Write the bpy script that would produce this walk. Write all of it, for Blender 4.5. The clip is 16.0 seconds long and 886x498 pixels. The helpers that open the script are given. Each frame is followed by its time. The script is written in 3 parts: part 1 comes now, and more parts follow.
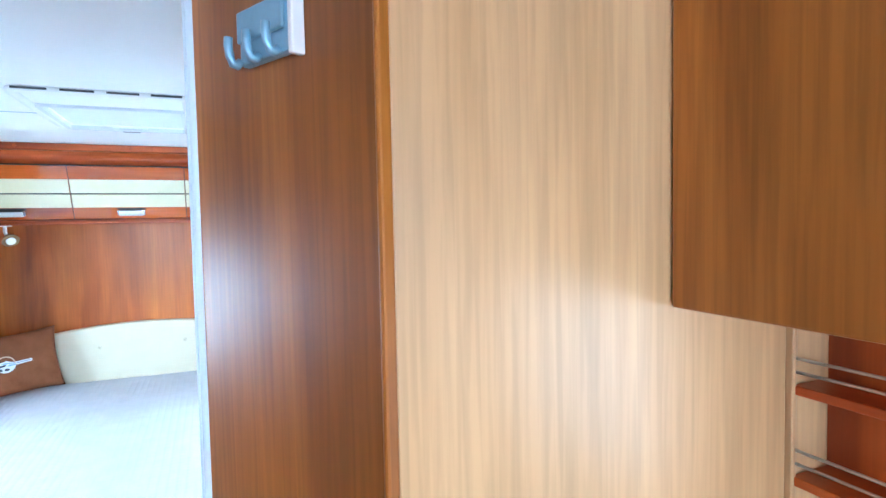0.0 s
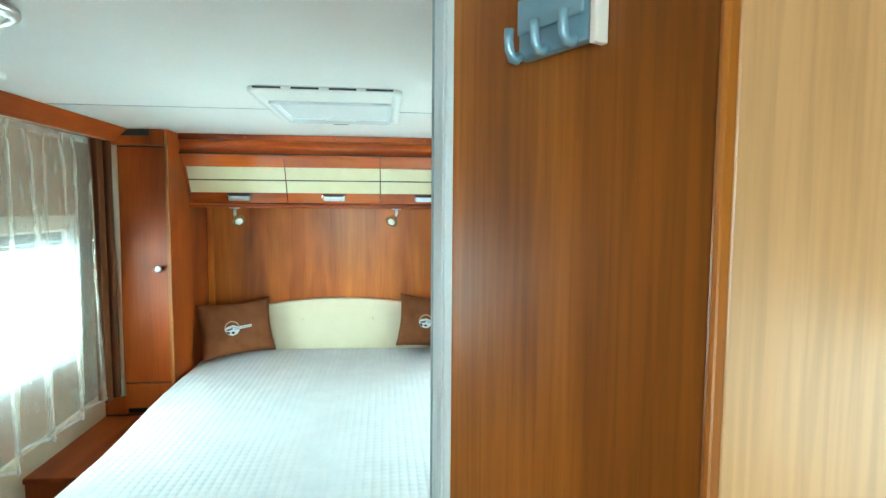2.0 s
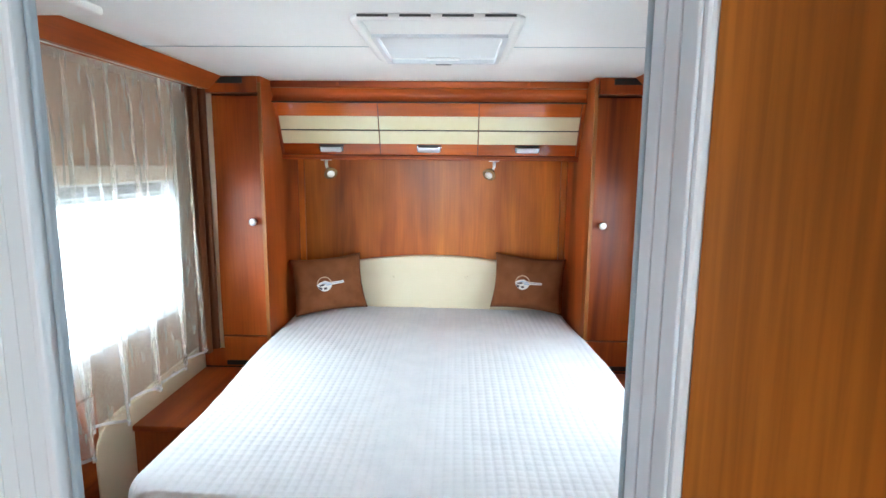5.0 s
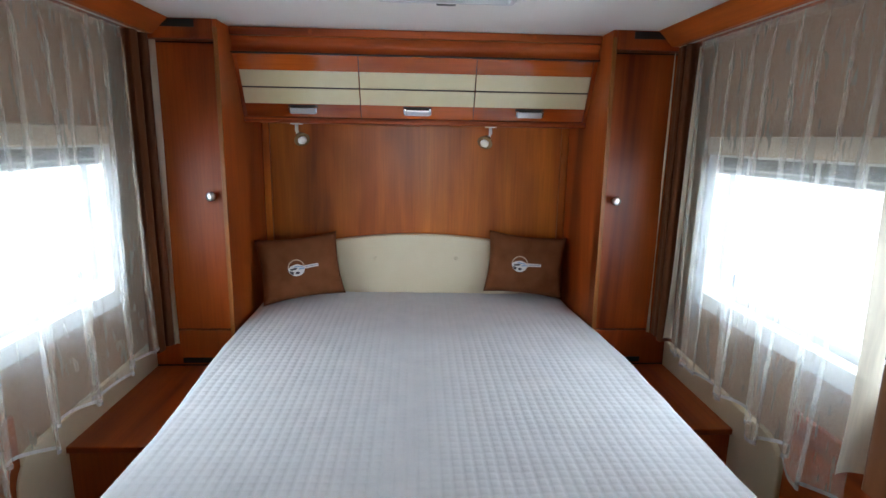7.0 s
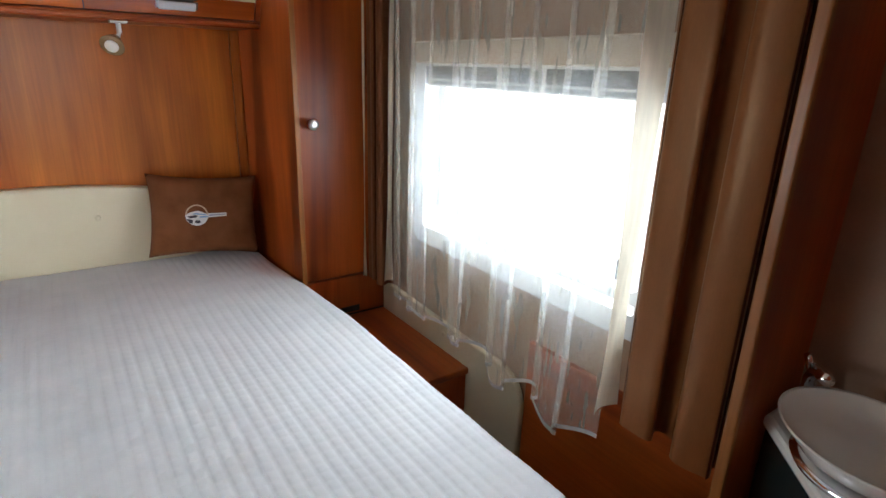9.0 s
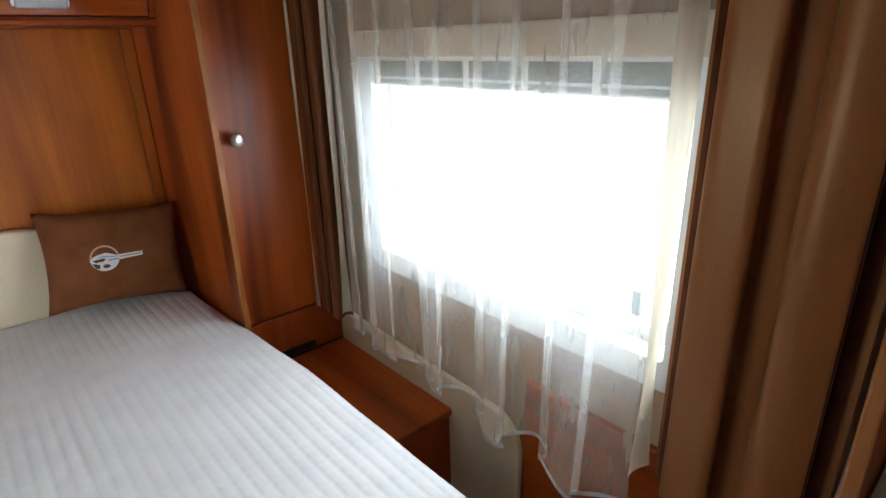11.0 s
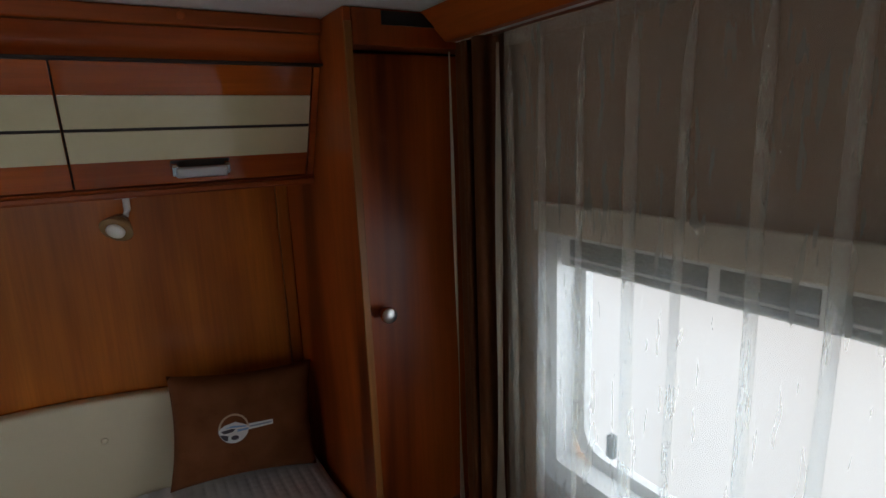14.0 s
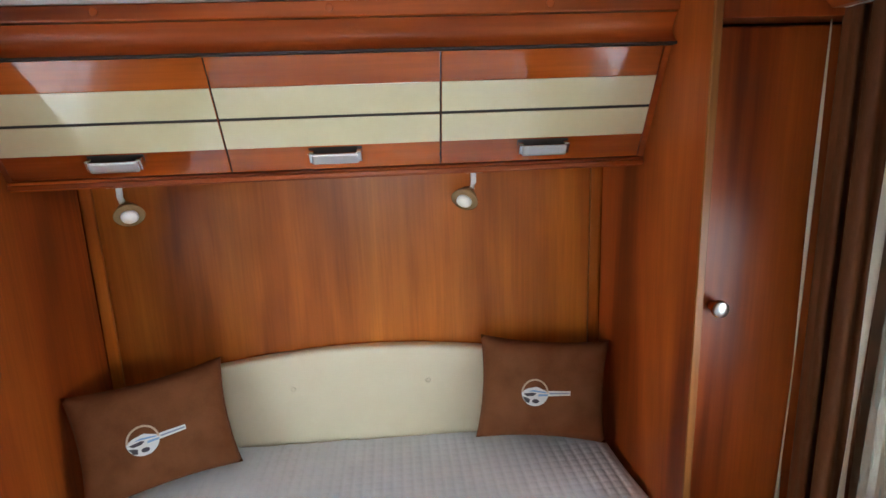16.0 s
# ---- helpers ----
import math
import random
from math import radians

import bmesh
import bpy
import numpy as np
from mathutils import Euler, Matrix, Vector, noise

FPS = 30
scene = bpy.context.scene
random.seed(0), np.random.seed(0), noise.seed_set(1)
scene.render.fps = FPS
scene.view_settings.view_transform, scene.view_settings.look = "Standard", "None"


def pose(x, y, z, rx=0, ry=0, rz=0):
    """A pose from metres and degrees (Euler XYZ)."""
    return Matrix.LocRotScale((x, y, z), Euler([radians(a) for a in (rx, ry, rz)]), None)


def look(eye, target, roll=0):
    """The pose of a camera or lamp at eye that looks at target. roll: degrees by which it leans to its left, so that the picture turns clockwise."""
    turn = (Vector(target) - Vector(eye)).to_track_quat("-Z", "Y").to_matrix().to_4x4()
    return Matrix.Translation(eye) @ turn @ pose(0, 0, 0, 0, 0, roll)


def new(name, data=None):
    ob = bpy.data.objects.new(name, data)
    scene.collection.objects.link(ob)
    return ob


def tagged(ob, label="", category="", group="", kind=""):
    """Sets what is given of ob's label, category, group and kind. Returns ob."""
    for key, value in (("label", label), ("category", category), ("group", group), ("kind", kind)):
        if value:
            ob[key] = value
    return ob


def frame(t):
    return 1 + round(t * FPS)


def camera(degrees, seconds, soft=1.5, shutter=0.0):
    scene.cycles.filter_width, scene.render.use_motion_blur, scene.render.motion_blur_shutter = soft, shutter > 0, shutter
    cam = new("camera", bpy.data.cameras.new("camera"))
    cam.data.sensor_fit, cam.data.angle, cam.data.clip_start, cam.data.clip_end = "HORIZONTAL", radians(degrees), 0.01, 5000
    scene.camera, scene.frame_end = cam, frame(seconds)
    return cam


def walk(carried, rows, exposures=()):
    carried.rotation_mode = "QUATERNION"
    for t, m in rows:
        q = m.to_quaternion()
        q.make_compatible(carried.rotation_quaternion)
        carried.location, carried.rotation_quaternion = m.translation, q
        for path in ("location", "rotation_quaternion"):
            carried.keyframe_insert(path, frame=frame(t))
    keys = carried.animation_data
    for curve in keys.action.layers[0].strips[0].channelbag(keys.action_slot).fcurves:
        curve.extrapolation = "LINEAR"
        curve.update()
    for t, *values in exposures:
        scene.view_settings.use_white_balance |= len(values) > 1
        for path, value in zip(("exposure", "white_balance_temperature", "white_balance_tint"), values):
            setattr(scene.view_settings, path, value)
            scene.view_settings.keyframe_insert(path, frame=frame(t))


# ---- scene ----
cam = camera(77.7, 16.0)

PATH = [
    (0, (0.345, 0.011, 1.529), (1.121, 1.852, 1.426), -1.1),
    (0.5, (0.338, 0.043, 1.533), (1.002, 1.928, 1.446), -0.2),
    (1, (0.298, 0.076, 1.522), (0.862, 1.994, 1.471), 1.6),
    (1.5, (0.268, 0.087, 1.552), (0.609, 2.052, 1.396), -0.9),
    (2, (0.254, 0.115, 1.558), (0.469, 2.097, 1.404), 0.4),
    (2.5, (0.229, 0.132, 1.561), (0.382, 2.121, 1.41), 1.0),
    (3, (0.194, 0.16, 1.558), (0.3, 2.151, 1.408), 1.4),
    (3.5, (0.169, 0.173, 1.561), (0.164, 2.166, 1.398), 1.7),
    (4, (0.156, 0.208, 1.553), (0.1, 2.198, 1.368), 1.5),
    (4.5, (0.139, 0.27, 1.544), (0.087, 2.258, 1.324), 1.2),
    (4.7, (0.142, 0.288, 1.536), (0.086, 2.27, 1.28), 0.7),
    (7, (-0.007, 0.642, 1.493), (0.094, 2.6, 1.097), 1.0),
    (7.5, (-0.037, 0.788, 1.475), (0.22, 2.731, 1.078), 2.1),
    (8, (-0.034, 0.928, 1.433), (0.478, 2.811, 0.997), 2.6),
    (8.5, (0.007, 1.045, 1.401), (0.956, 2.732, 0.897), 3.6),
    (8.7, (0.05, 1.068, 1.415), (1.094, 2.674, 0.84), 3.4),
    (10.8, (0.223, 1.341, 1.481), (1.43, 2.772, 0.777), -1.3),
    (11, (0.232, 1.363, 1.48), (1.471, 2.767, 0.779), -1.7),
    (11.5, (0.277, 1.413, 1.538), (1.546, 2.808, 0.871), -2.7),
    (12, (0.311, 1.467, 1.59), (1.62, 2.865, 1.012), -2.8),
    (12.5, (0.322, 1.505, 1.618), (1.62, 2.943, 1.118), -3.0),
    (13, (0.345, 1.584, 1.653), (1.602, 3.064, 1.172), -2.9),
    (13.5, (0.34, 1.671, 1.661), (1.545, 3.207, 1.225), -2.5),
    (14, (0.315, 1.728, 1.651), (1.299, 3.421, 1.243), -2.3),
    (14.5, (0.28, 1.765, 1.649), (0.991, 3.589, 1.242), -2.4),
    (15, (0.241, 1.783, 1.647), (0.788, 3.663, 1.24), -2.1),
    (15.5, (0.17, 1.784, 1.649), (0.54, 3.704, 1.23), -1.9),
    (16, (0.133, 1.762, 1.653), (0.287, 3.709, 1.221), -2.1),
]
EXPO = [
    (0.0, 0.48, 4650, -2), (0.5, 0.46, 4500, 0), (1.0, 0.45, 4350, -13), (2.0, 0.20, 5600, -24), (2.5, 0.20, 5700, -19), (3.5, 0.02, 5300, -7),
    (4.7, 0.08, 5900, 2), (7.0, -1.0, 6000, 8), (7.5, -1.40, 5900, 8), (8.0, -1.35, 6000, 8), (8.5, -0.85, 6300, 9), (11.0, -0.85, 6500, 8),
    (12.5, -0.85, 6600, 7), (13.5, -1.75, 6600, 8), (14.0, -2.65, 6600, 9), (14.5, -2.45, 6600, 9), (15.0, -1.65, 6500, 9), (16.0, -0.58, 6250, 6),
]

walk(cam, [(t, look(e, g, r)) for t, e, g, r in PATH], EXPO)

# ---- world and light ----
world = bpy.data.worlds.new("sky")
scene.world = world
world.use_nodes = True
wn = world.node_tree
sky = wn.nodes.new("ShaderNodeTexSky")
sky.sky_type = "NISHITA"
sky.sun_disc = False
sky.sun_elevation, sky.sun_rotation = radians(50), radians(200)
wn.links.new(sky.outputs[0], wn.nodes["Background"].inputs[0])
wn.nodes["Background"].inputs[1].default_value = 0.12
sun = new("sun", bpy.data.lights.new("sun", "SUN"))
sun.data.energy, sun.data.angle, sun.data.color = 2.5, radians(0.5), (1, 0.95, 0.88)
sun.matrix_world = look((0, 0, 0), (0.03, 0.6, -0.9))


def window_light(name, place, target, w, h, watts, color=(0.94, 0.97, 1.0)):
    lamp = new(name, bpy.data.lights.new(name, "AREA"))
    lamp.data.shape, lamp.data.size, lamp.data.size_y = "RECTANGLE", w, h
    lamp.data.energy, lamp.data.color = watts, color
    lamp.matrix_world = look(place, target)
    return lamp


# daylight in the openings of the two bedroom windows, the kitchen window and the windscreen
window_light("daylight_right", (1.45, 2.13, 1.30), (0.45, 2.13, 1.15), 1.30, 1.00, 82, (0.86, 0.94, 1.0))
window_light("daylight_left", (-1.45, 2.13, 1.30), (-0.45, 2.13, 1.15), 1.30, 1.00, 82, (0.86, 0.94, 1.0))
window_light("daylight_kitchen", (1.150, -0.11, 1.21), (0, -0.11, 1.21), 0.48, 0.40, 1.5)
window_light("daylight_seating", (-1.155, -1.6, 1.30), (0, -1.6, 1.30), 1.1, 0.55, 70)
window_light("daylight_windscreen", (0, -3.72, 1.35), (0, 0, 1.35), 1.7, 0.75, 100)
window_light("daylight_rooflight", (0.088, 2.19, 1.985), (0.088, 2.19, 0), 0.36, 0.36, 2)


# ---- materials ----
def material(name, color, rough=0.5, metal=0.0, coat=0.0, coat_rough=0.12):
    m = bpy.data.materials.new(name)
    m.use_nodes = True
    p = m.node_tree.nodes["Principled BSDF"]
    p.inputs["Base Color"].default_value = (*color, 1)
    p.inputs["Roughness"].default_value = rough
    p.inputs["Metallic"].default_value = metal
    p.inputs["Coat Weight"].default_value = coat
    p.inputs["Coat Roughness"].default_value = coat_rough
    return m


def nodes_of(m):
    return m.node_tree.nodes, m.node_tree.links, m.node_tree.nodes["Principled BSDF"]


def textured(m, scale, tones, detail=4.0, bump=0.1, stretch=(1, 1, 1), bump_scale=None, distort=0.0, fine=0.35, spread=0.25):
    """Two scales of noise colour the surface between the given tones and give it a fine relief."""
    n, l, p = nodes_of(m)
    tc = n.new("ShaderNodeTexCoord")
    mp = n.new("ShaderNodeMapping")
    mp.inputs["Scale"].default_value = stretch
    l.new(tc.outputs["Object"], mp.inputs[0])
    a = n.new("ShaderNodeTexNoise")
    a.inputs["Scale"].default_value, a.inputs["Detail"].default_value = scale, detail
    a.inputs["Distortion"].default_value = distort
    l.new(mp.outputs[0], a.inputs[0])
    b = n.new("ShaderNodeTexNoise")
    b.inputs["Scale"].default_value, b.inputs["Detail"].default_value = (bump_scale or scale * 7), 3.0
    l.new(mp.outputs[0], b.inputs[0])
    mix = n.new("ShaderNodeMath")
    mix.operation = "MULTIPLY_ADD"
    mix.inputs[1].default_value = fine
    l.new(b.outputs[0], mix.inputs[0])
    l.new(a.outputs[0], mix.inputs[2])
    ramp = n.new("ShaderNodeValToRGB")
    r = ramp.color_ramp
    lo, hi = 0.5 + fine * 0.5 - spread, 0.5 + fine * 0.5 + spread
    r.elements[0].position, r.elements[1].position = lo, hi
    r.elements[0].color, r.elements[1].color = (*tones[0], 1), (*tones[-1], 1)
    for i, tone in enumerate(tones[1:-1]):
        r.elements.new(lo + (hi - lo) * (i + 1) / (len(tones) - 1)).color = (*tone, 1)
    l.new(mix.outputs[0], ramp.inputs[0])
    l.new(ramp.outputs[0], p.inputs["Base Color"])
    bp = n.new("ShaderNodeBump")
    bp.inputs["Strength"].default_value, bp.inputs["Distance"].default_value = bump, 0.002
    l.new(mix.outputs[0], bp.inputs["Height"])
    l.new(bp.outputs[0], p.inputs["Normal"])
    return m


def wood(name, tones, along="z", rough=0.38, coat=0.10, coat_rough=0.24, figure=4.0, mottle=0.30, pores=0.12):
    """Veneer: a broad figure along the grain, cloudy mottling and fine pores, shifted from piece to piece."""
    m = material(name, tones[0], rough, 0, coat, coat_rough)
    n, l, p = nodes_of(m)
    p.inputs["Specular IOR Level"].default_value = 0.30
    tc, info, mp = n.new("ShaderNodeTexCoord"), n.new("ShaderNodeObjectInfo"), n.new("ShaderNodeVectorMath")
    far = n.new("ShaderNodeMath")
    far.operation, far.inputs[1].default_value = "MULTIPLY", 37.0
    l.new(info.outputs["Random"], far.inputs[0])
    mp.operation = "ADD"
    l.new(tc.outputs["Object"], mp.inputs[0])
    l.new(far.outputs[0], mp.inputs[1])

    def grain(scale, squeeze, detail, distortion=0.0):
        st = n.new("ShaderNodeMapping")
        st.inputs["Scale"].default_value = {"z": (1, 1, squeeze), "x": (squeeze, 1, 1), "y": (1, squeeze, 1)}[along]
        l.new(mp.outputs[0], st.inputs[0])
        nz = n.new("ShaderNodeTexNoise")
        nz.inputs["Scale"].default_value, nz.inputs["Detail"].default_value = scale, detail
        nz.inputs["Distortion"].default_value = distortion
        l.new(st.outputs[0], nz.inputs[0])
        return nz

    broad, cloud, fine = grain(figure, 0.09, 3, 1.3), grain(3.2, 0.45, 2), grain(130, 0.035, 4, 0.4)
    ramp = n.new("ShaderNodeValToRGB")
    ramp.color_ramp.elements[0].position, ramp.color_ramp.elements[1].position = 0.35, 0.67
    ramp.color_ramp.elements[0].color, ramp.color_ramp.elements[1].color = (*tones[0], 1), (*tones[-1], 1)
    ramp.color_ramp.elements.new(0.46).color = (*tones[1], 1)
    l.new(broad.outputs[0], ramp.inputs[0])
    last = ramp.outputs[0]
    for nz, amount in ((cloud, mottle), (fine, pores)):
        depth = n.new("ShaderNodeMapRange")
        depth.inputs["From Min"].default_value, depth.inputs["From Max"].default_value = 0.34, 0.62
        depth.inputs["To Min"].default_value, depth.inputs["To Max"].default_value = 1 - amount, 1 + 0.35 * amount
        l.new(nz.outputs[0], depth.inputs["Value"])
        tint = n.new("ShaderNodeVectorMath")
        tint.operation = "SCALE"
        l.new(last, tint.inputs[0])
        l.new(depth.outputs[0], tint.inputs["Scale"])
        last = tint.outputs[0]
    l.new(last, p.inputs["Base Color"])
    bp = n.new("ShaderNodeBump")
    bp.inputs["Strength"].default_value, bp.inputs["Distance"].default_value = 0.09, 0.001
    l.new(fine.outputs[0], bp.inputs["Height"])
    l.new(bp.outputs[0], p.inputs["Normal"])
    return m


CHERRY = ((0.20, 0.031, 0.0045), (0.35, 0.065, 0.0085), (0.50, 0.112, 0.0160))
AMBER = ((0.25, 0.052, 0.0060), (0.42, 0.107, 0.0115), (0.60, 0.180, 0.0230))
TEAK = ((0.19, 0.058, 0.0060), (0.29, 0.096, 0.0105), (0.40, 0.145, 0.0190))
PEAR = ((0.33, 0.184, 0.076), (0.42, 0.246, 0.106), (0.50, 0.306, 0.142))
M_TEAK = wood("streaked_teak_laminate", TEAK, "z", 0.38, 0.20, 0.32, 6.0, 0.28, 0.20)
M_ALCOVE = wood("golden_cherry_laminate", AMBER, "z", 0.36, 0.16, 0.26, 4.0, 0.32, 0.12)
M_WOOD = wood("cherry_veneer_upright", CHERRY)
M_WOOD_X = wood("cherry_veneer_across", CHERRY, "x")
M_WOOD_Y = wood("cherry_veneer_lengthwise", CHERRY, "y")
M_PEAR = wood("pear_laminate", PEAR, "z", 0.42, 0.55, 0.34, 5.0, 0.14, 0.14)
M_FLAP = wood("glossy_cherry_flap", CHERRY, "x", 0.12, 1.0, 0.04)
M_EDGE = wood("light_edge_banding", ((0.25, 0.085, 0.018), (0.29, 0.105, 0.025), (0.33, 0.125, 0.032)), "z", 0.4)
M_CREAM = material("cream_gloss_laminate", (0.66, 0.60, 0.42), 0.12, 0, 1.0, 0.05)
textured(M_CREAM, 6, ((0.64, 0.56, 0.34), (0.69, 0.61, 0.39)), bump=0.02)
M_LEATHER = material("cream_leatherette", (0.68, 0.62, 0.46), 0.48)
textured(M_LEATHER, 5, ((0.68, 0.60, 0.42), (0.74, 0.66, 0.48)), bump=0.25, bump_scale=300)
# near-black for the band joints, and for shade painted into gaps
M_GAP = material("dark_joint_and_gap_shade", (0.025, 0.018, 0.014), 0.7)
M_STEEL = material("brushed_steel", (0.62, 0.62, 0.62), 0.32, 1.0)
textured(M_STEEL, 40, ((0.55, 0.55, 0.56), (0.68, 0.68, 0.68)), bump=0.05, stretch=(0.1, 1, 1))
M_CHROME = material("chrome", (0.75, 0.76, 0.78), 0.1, 1.0)
M_ALU = material("satin_aluminium", (0.76, 0.82, 0.85), 0.42)
textured(M_ALU, 5, ((0.63, 0.73, 0.79), (0.65, 0.75, 0.81)), bump=0.0)
M_TAMBOUR = material("grey_tambour_plastic", (0.60, 0.64, 0.67), 0.45)
textured(M_TAMBOUR, 4, ((0.61, 0.71, 0.76), (0.63, 0.73, 0.78)), bump=0.0)
M_SEAL = material("grey_rubber_lip", (0.30, 0.38, 0.43), 0.5)
M_CEIL = material("white_ceiling_panel", (0.78, 0.77, 0.74), 0.55)
textured(M_CEIL, 3, ((0.76, 0.75, 0.72), (0.80, 0.79, 0.765)), bump=0.05, bump_scale=200)
M_PLASTIC = material("white_plastic", (0.78, 0.78, 0.76), 0.35)
M_PANE = material("frosted_rooflight_blind", (0.70, 0.71, 0.72), 0.6)
M_BLACK = material("black_plastic", (0.012, 0.012, 0.013), 0.45)
M_WALLB = material("brown_wall_lining", (0.20, 0.13, 0.10), 0.7)
textured(M_WALLB, 12, ((0.31, 0.200, 0.130), (0.38, 0.250, 0.165)), bump=0.15, bump_scale=180)
M_QUILT = material("white_quilted_cotton", (0.70, 0.71, 0.73), 0.85)
textured(M_QUILT, 14, ((0.60, 0.61, 0.63), (0.67, 0.675, 0.69)), bump=0.25, bump_scale=420)
M_CUSHION = material("brown_velour", (0.155, 0.062, 0.022), 0.8)
textured(M_CUSHION, 16, ((0.145, 0.050, 0.019), (0.21, 0.079, 0.032)), bump=0.3, bump_scale=380)
nodes_of(M_CUSHION)[2].inputs["Specular IOR Level"].default_value = 0.12
M_PRINT = material("white_print", (0.75, 0.75, 0.76), 0.6)
M_PRINT_B = material("blue_grey_print", (0.30, 0.34, 0.44), 0.6)
M_PRINT_D = material("dark_violet_grey_print", (0.055, 0.045, 0.065), 0.6)
M_PRINT_E = material("light_blue_print", (0.25, 0.42, 0.66), 0.6)
M_AMBER = material("smoky_amber_glass", (0.50, 0.32, 0.15), 0.2)
M_AMBER.node_tree.nodes["Principled BSDF"].inputs["Transmission Weight"].default_value = 0.5
M_PRINT_C = material("tan_print", (0.55, 0.40, 0.28), 0.6)
M_FLOOR = material("wood_look_vinyl", (0.20, 0.11, 0.05), 0.45)
textured(M_FLOOR, 7, ((0.16, 0.085, 0.04), (0.25, 0.14, 0.065)), bump=0.08, stretch=(1, 0.08, 1))
M_CERAMIC = material("white_basin_acrylic", (0.80, 0.80, 0.74), 0.15, 0, 0.5)
M_DARKTOP = material("dark_green_vanity_front", (0.012, 0.020, 0.020), 0.25)
M_TOWEL = material("white_cotton_terry", (0.74, 0.76, 0.74), 0.9)
M_HOOK = material("blue_grey_hook_plastic", (0.36, 0.46, 0.53), 0.3, 0.35)
textured(M_HOOK, 25, ((0.23, 0.39, 0.52), (0.29, 0.46, 0.59)), bump=0.03)
M_LAMPGLASS = material("frosted_lamp_glass", (0.85, 0.83, 0.78), 0.3)
M_FRAME = material("pale_grey_window_frame", (0.62, 0.64, 0.66), 0.4)
M_CASSETTE = material("cream_blind_cassette", (0.52, 0.45, 0.36), 0.5)
M_BAR = material("blind_bar_grey", (0.11, 0.125, 0.13), 0.4)
M_OUTSIDE = bpy.data.materials.new("hazy_daylight")
M_OUTSIDE.use_nodes = True
outside = M_OUTSIDE.node_tree.nodes["Principled BSDF"]
outside.inputs["Base Color"].default_value = (0.7, 0.72, 0.75, 1)
outside.inputs["Emission Color"].default_value = (0.94, 0.97, 1.0, 1)
outside.inputs["Emission Strength"].default_value = 4.0
M_GROUND = material("pale_gravel", (0.42, 0.40, 0.37), 0.9)
textured(M_GROUND, 2, ((0.36, 0.34, 0.31), (0.48, 0.46, 0.43)), bump=0.4)


def cloth(name, color, through_color, clear, trans):
    """Thin cloth: part clear, part diffuse, part translucent."""
    m = bpy.data.materials.new(name)
    m.use_nodes = True
    n, l = m.node_tree.nodes, m.node_tree.links
    n.remove(n["Principled BSDF"])
    out = n["Material Output"]
    tc = n.new("ShaderNodeTexCoord")
    mp = n.new("ShaderNodeMapping")
    mp.inputs["Scale"].default_value = (1, 1, 0.15)
    l.new(tc.outputs["Object"], mp.inputs[0])
    nz = n.new("ShaderNodeTexNoise")
    nz.inputs["Scale"].default_value, nz.inputs["Detail"].default_value = 60, 4
    l.new(mp.outputs[0], nz.inputs[0])
    cr = n.new("ShaderNodeValToRGB")
    cr.color_ramp.elements[0].color = (*[c * 0.86 for c in color], 1)
    cr.color_ramp.elements[1].color = (*[min(1, c * 1.1) for c in color], 1)
    cr.color_ramp.elements[0].position, cr.color_ramp.elements[1].position = 0.35, 0.65
    l.new(nz.outputs[0], cr.inputs[0])
    d, t, c = n.new("ShaderNodeBsdfDiffuse"), n.new("ShaderNodeBsdfTranslucent"), n.new("ShaderNodeBsdfTransparent")
    l.new(cr.outputs[0], d.inputs[0])
    t.inputs[0].default_value = (*through_color, 1)
    a, b = n.new("ShaderNodeMixShader"), n.new("ShaderNodeMixShader")
    a.inputs[0].default_value, b.inputs[0].default_value = trans, clear
    l.new(d.outputs[0], a.inputs[1])
    l.new(t.outputs[0], a.inputs[2])
    l.new(a.outputs[0], b.inputs[1])
    l.new(c.outputs[0], b.inputs[2])
    l.new(b.outputs[0], out.inputs[0])
    return m


M_SHEER = cloth("white_voile", (0.97, 0.85, 0.68), (0.78, 0.90, 1.0), 0.725, 0.34)
M_HEM = cloth("white_voile_hem", (0.82, 0.82, 0.83), (0.8, 0.8, 0.82), 0.25, 0.3)
M_DRAPE = material("bronze_satin", (0.2, 0.08, 0.03), 0.36)
nodes_of(M_DRAPE)[2].inputs["Specular IOR Level"].default_value = 0.42
nodes_of(M_DRAPE)[2].inputs["Specular Tint"].default_value = (1.0, 0.72, 0.42, 1)
textured(M_DRAPE, 20, ((0.165, 0.056, 0.018), (0.23, 0.083, 0.028)), bump=0.12, stretch=(1, 1, 0.2), bump_scale=400)
M_VELVET = material("brown_velvet_band", (0.085, 0.030, 0.016), 0.8)
textured(M_VELVET, 25, ((0.055, 0.014, 0.006), (0.09, 0.026, 0.011)), bump=0.2, bump_scale=300)
nodes_of(M_VELVET)[2].inputs["Specular IOR Level"].default_value = 0.1
# same drape fabric, bunched: velvet band tone, with shade put into the colour
M_DRAPE_SHADED = material("bronze_drape_shaded", (0.10, 0.042, 0.020), 0.6)
textured(M_DRAPE_SHADED, 14, ((0.080, 0.026, 0.009), (0.140, 0.048, 0.016)), bump=0.15, stretch=(1, 1, 0.15), bump_scale=300)
nodes_of(M_DRAPE_SHADED)[2].inputs["Specular IOR Level"].default_value = 0.15
M_LINING = cloth("cream_lining", (0.84, 0.79, 0.66), (0.80, 0.75, 0.62), 0.02, 0.45)


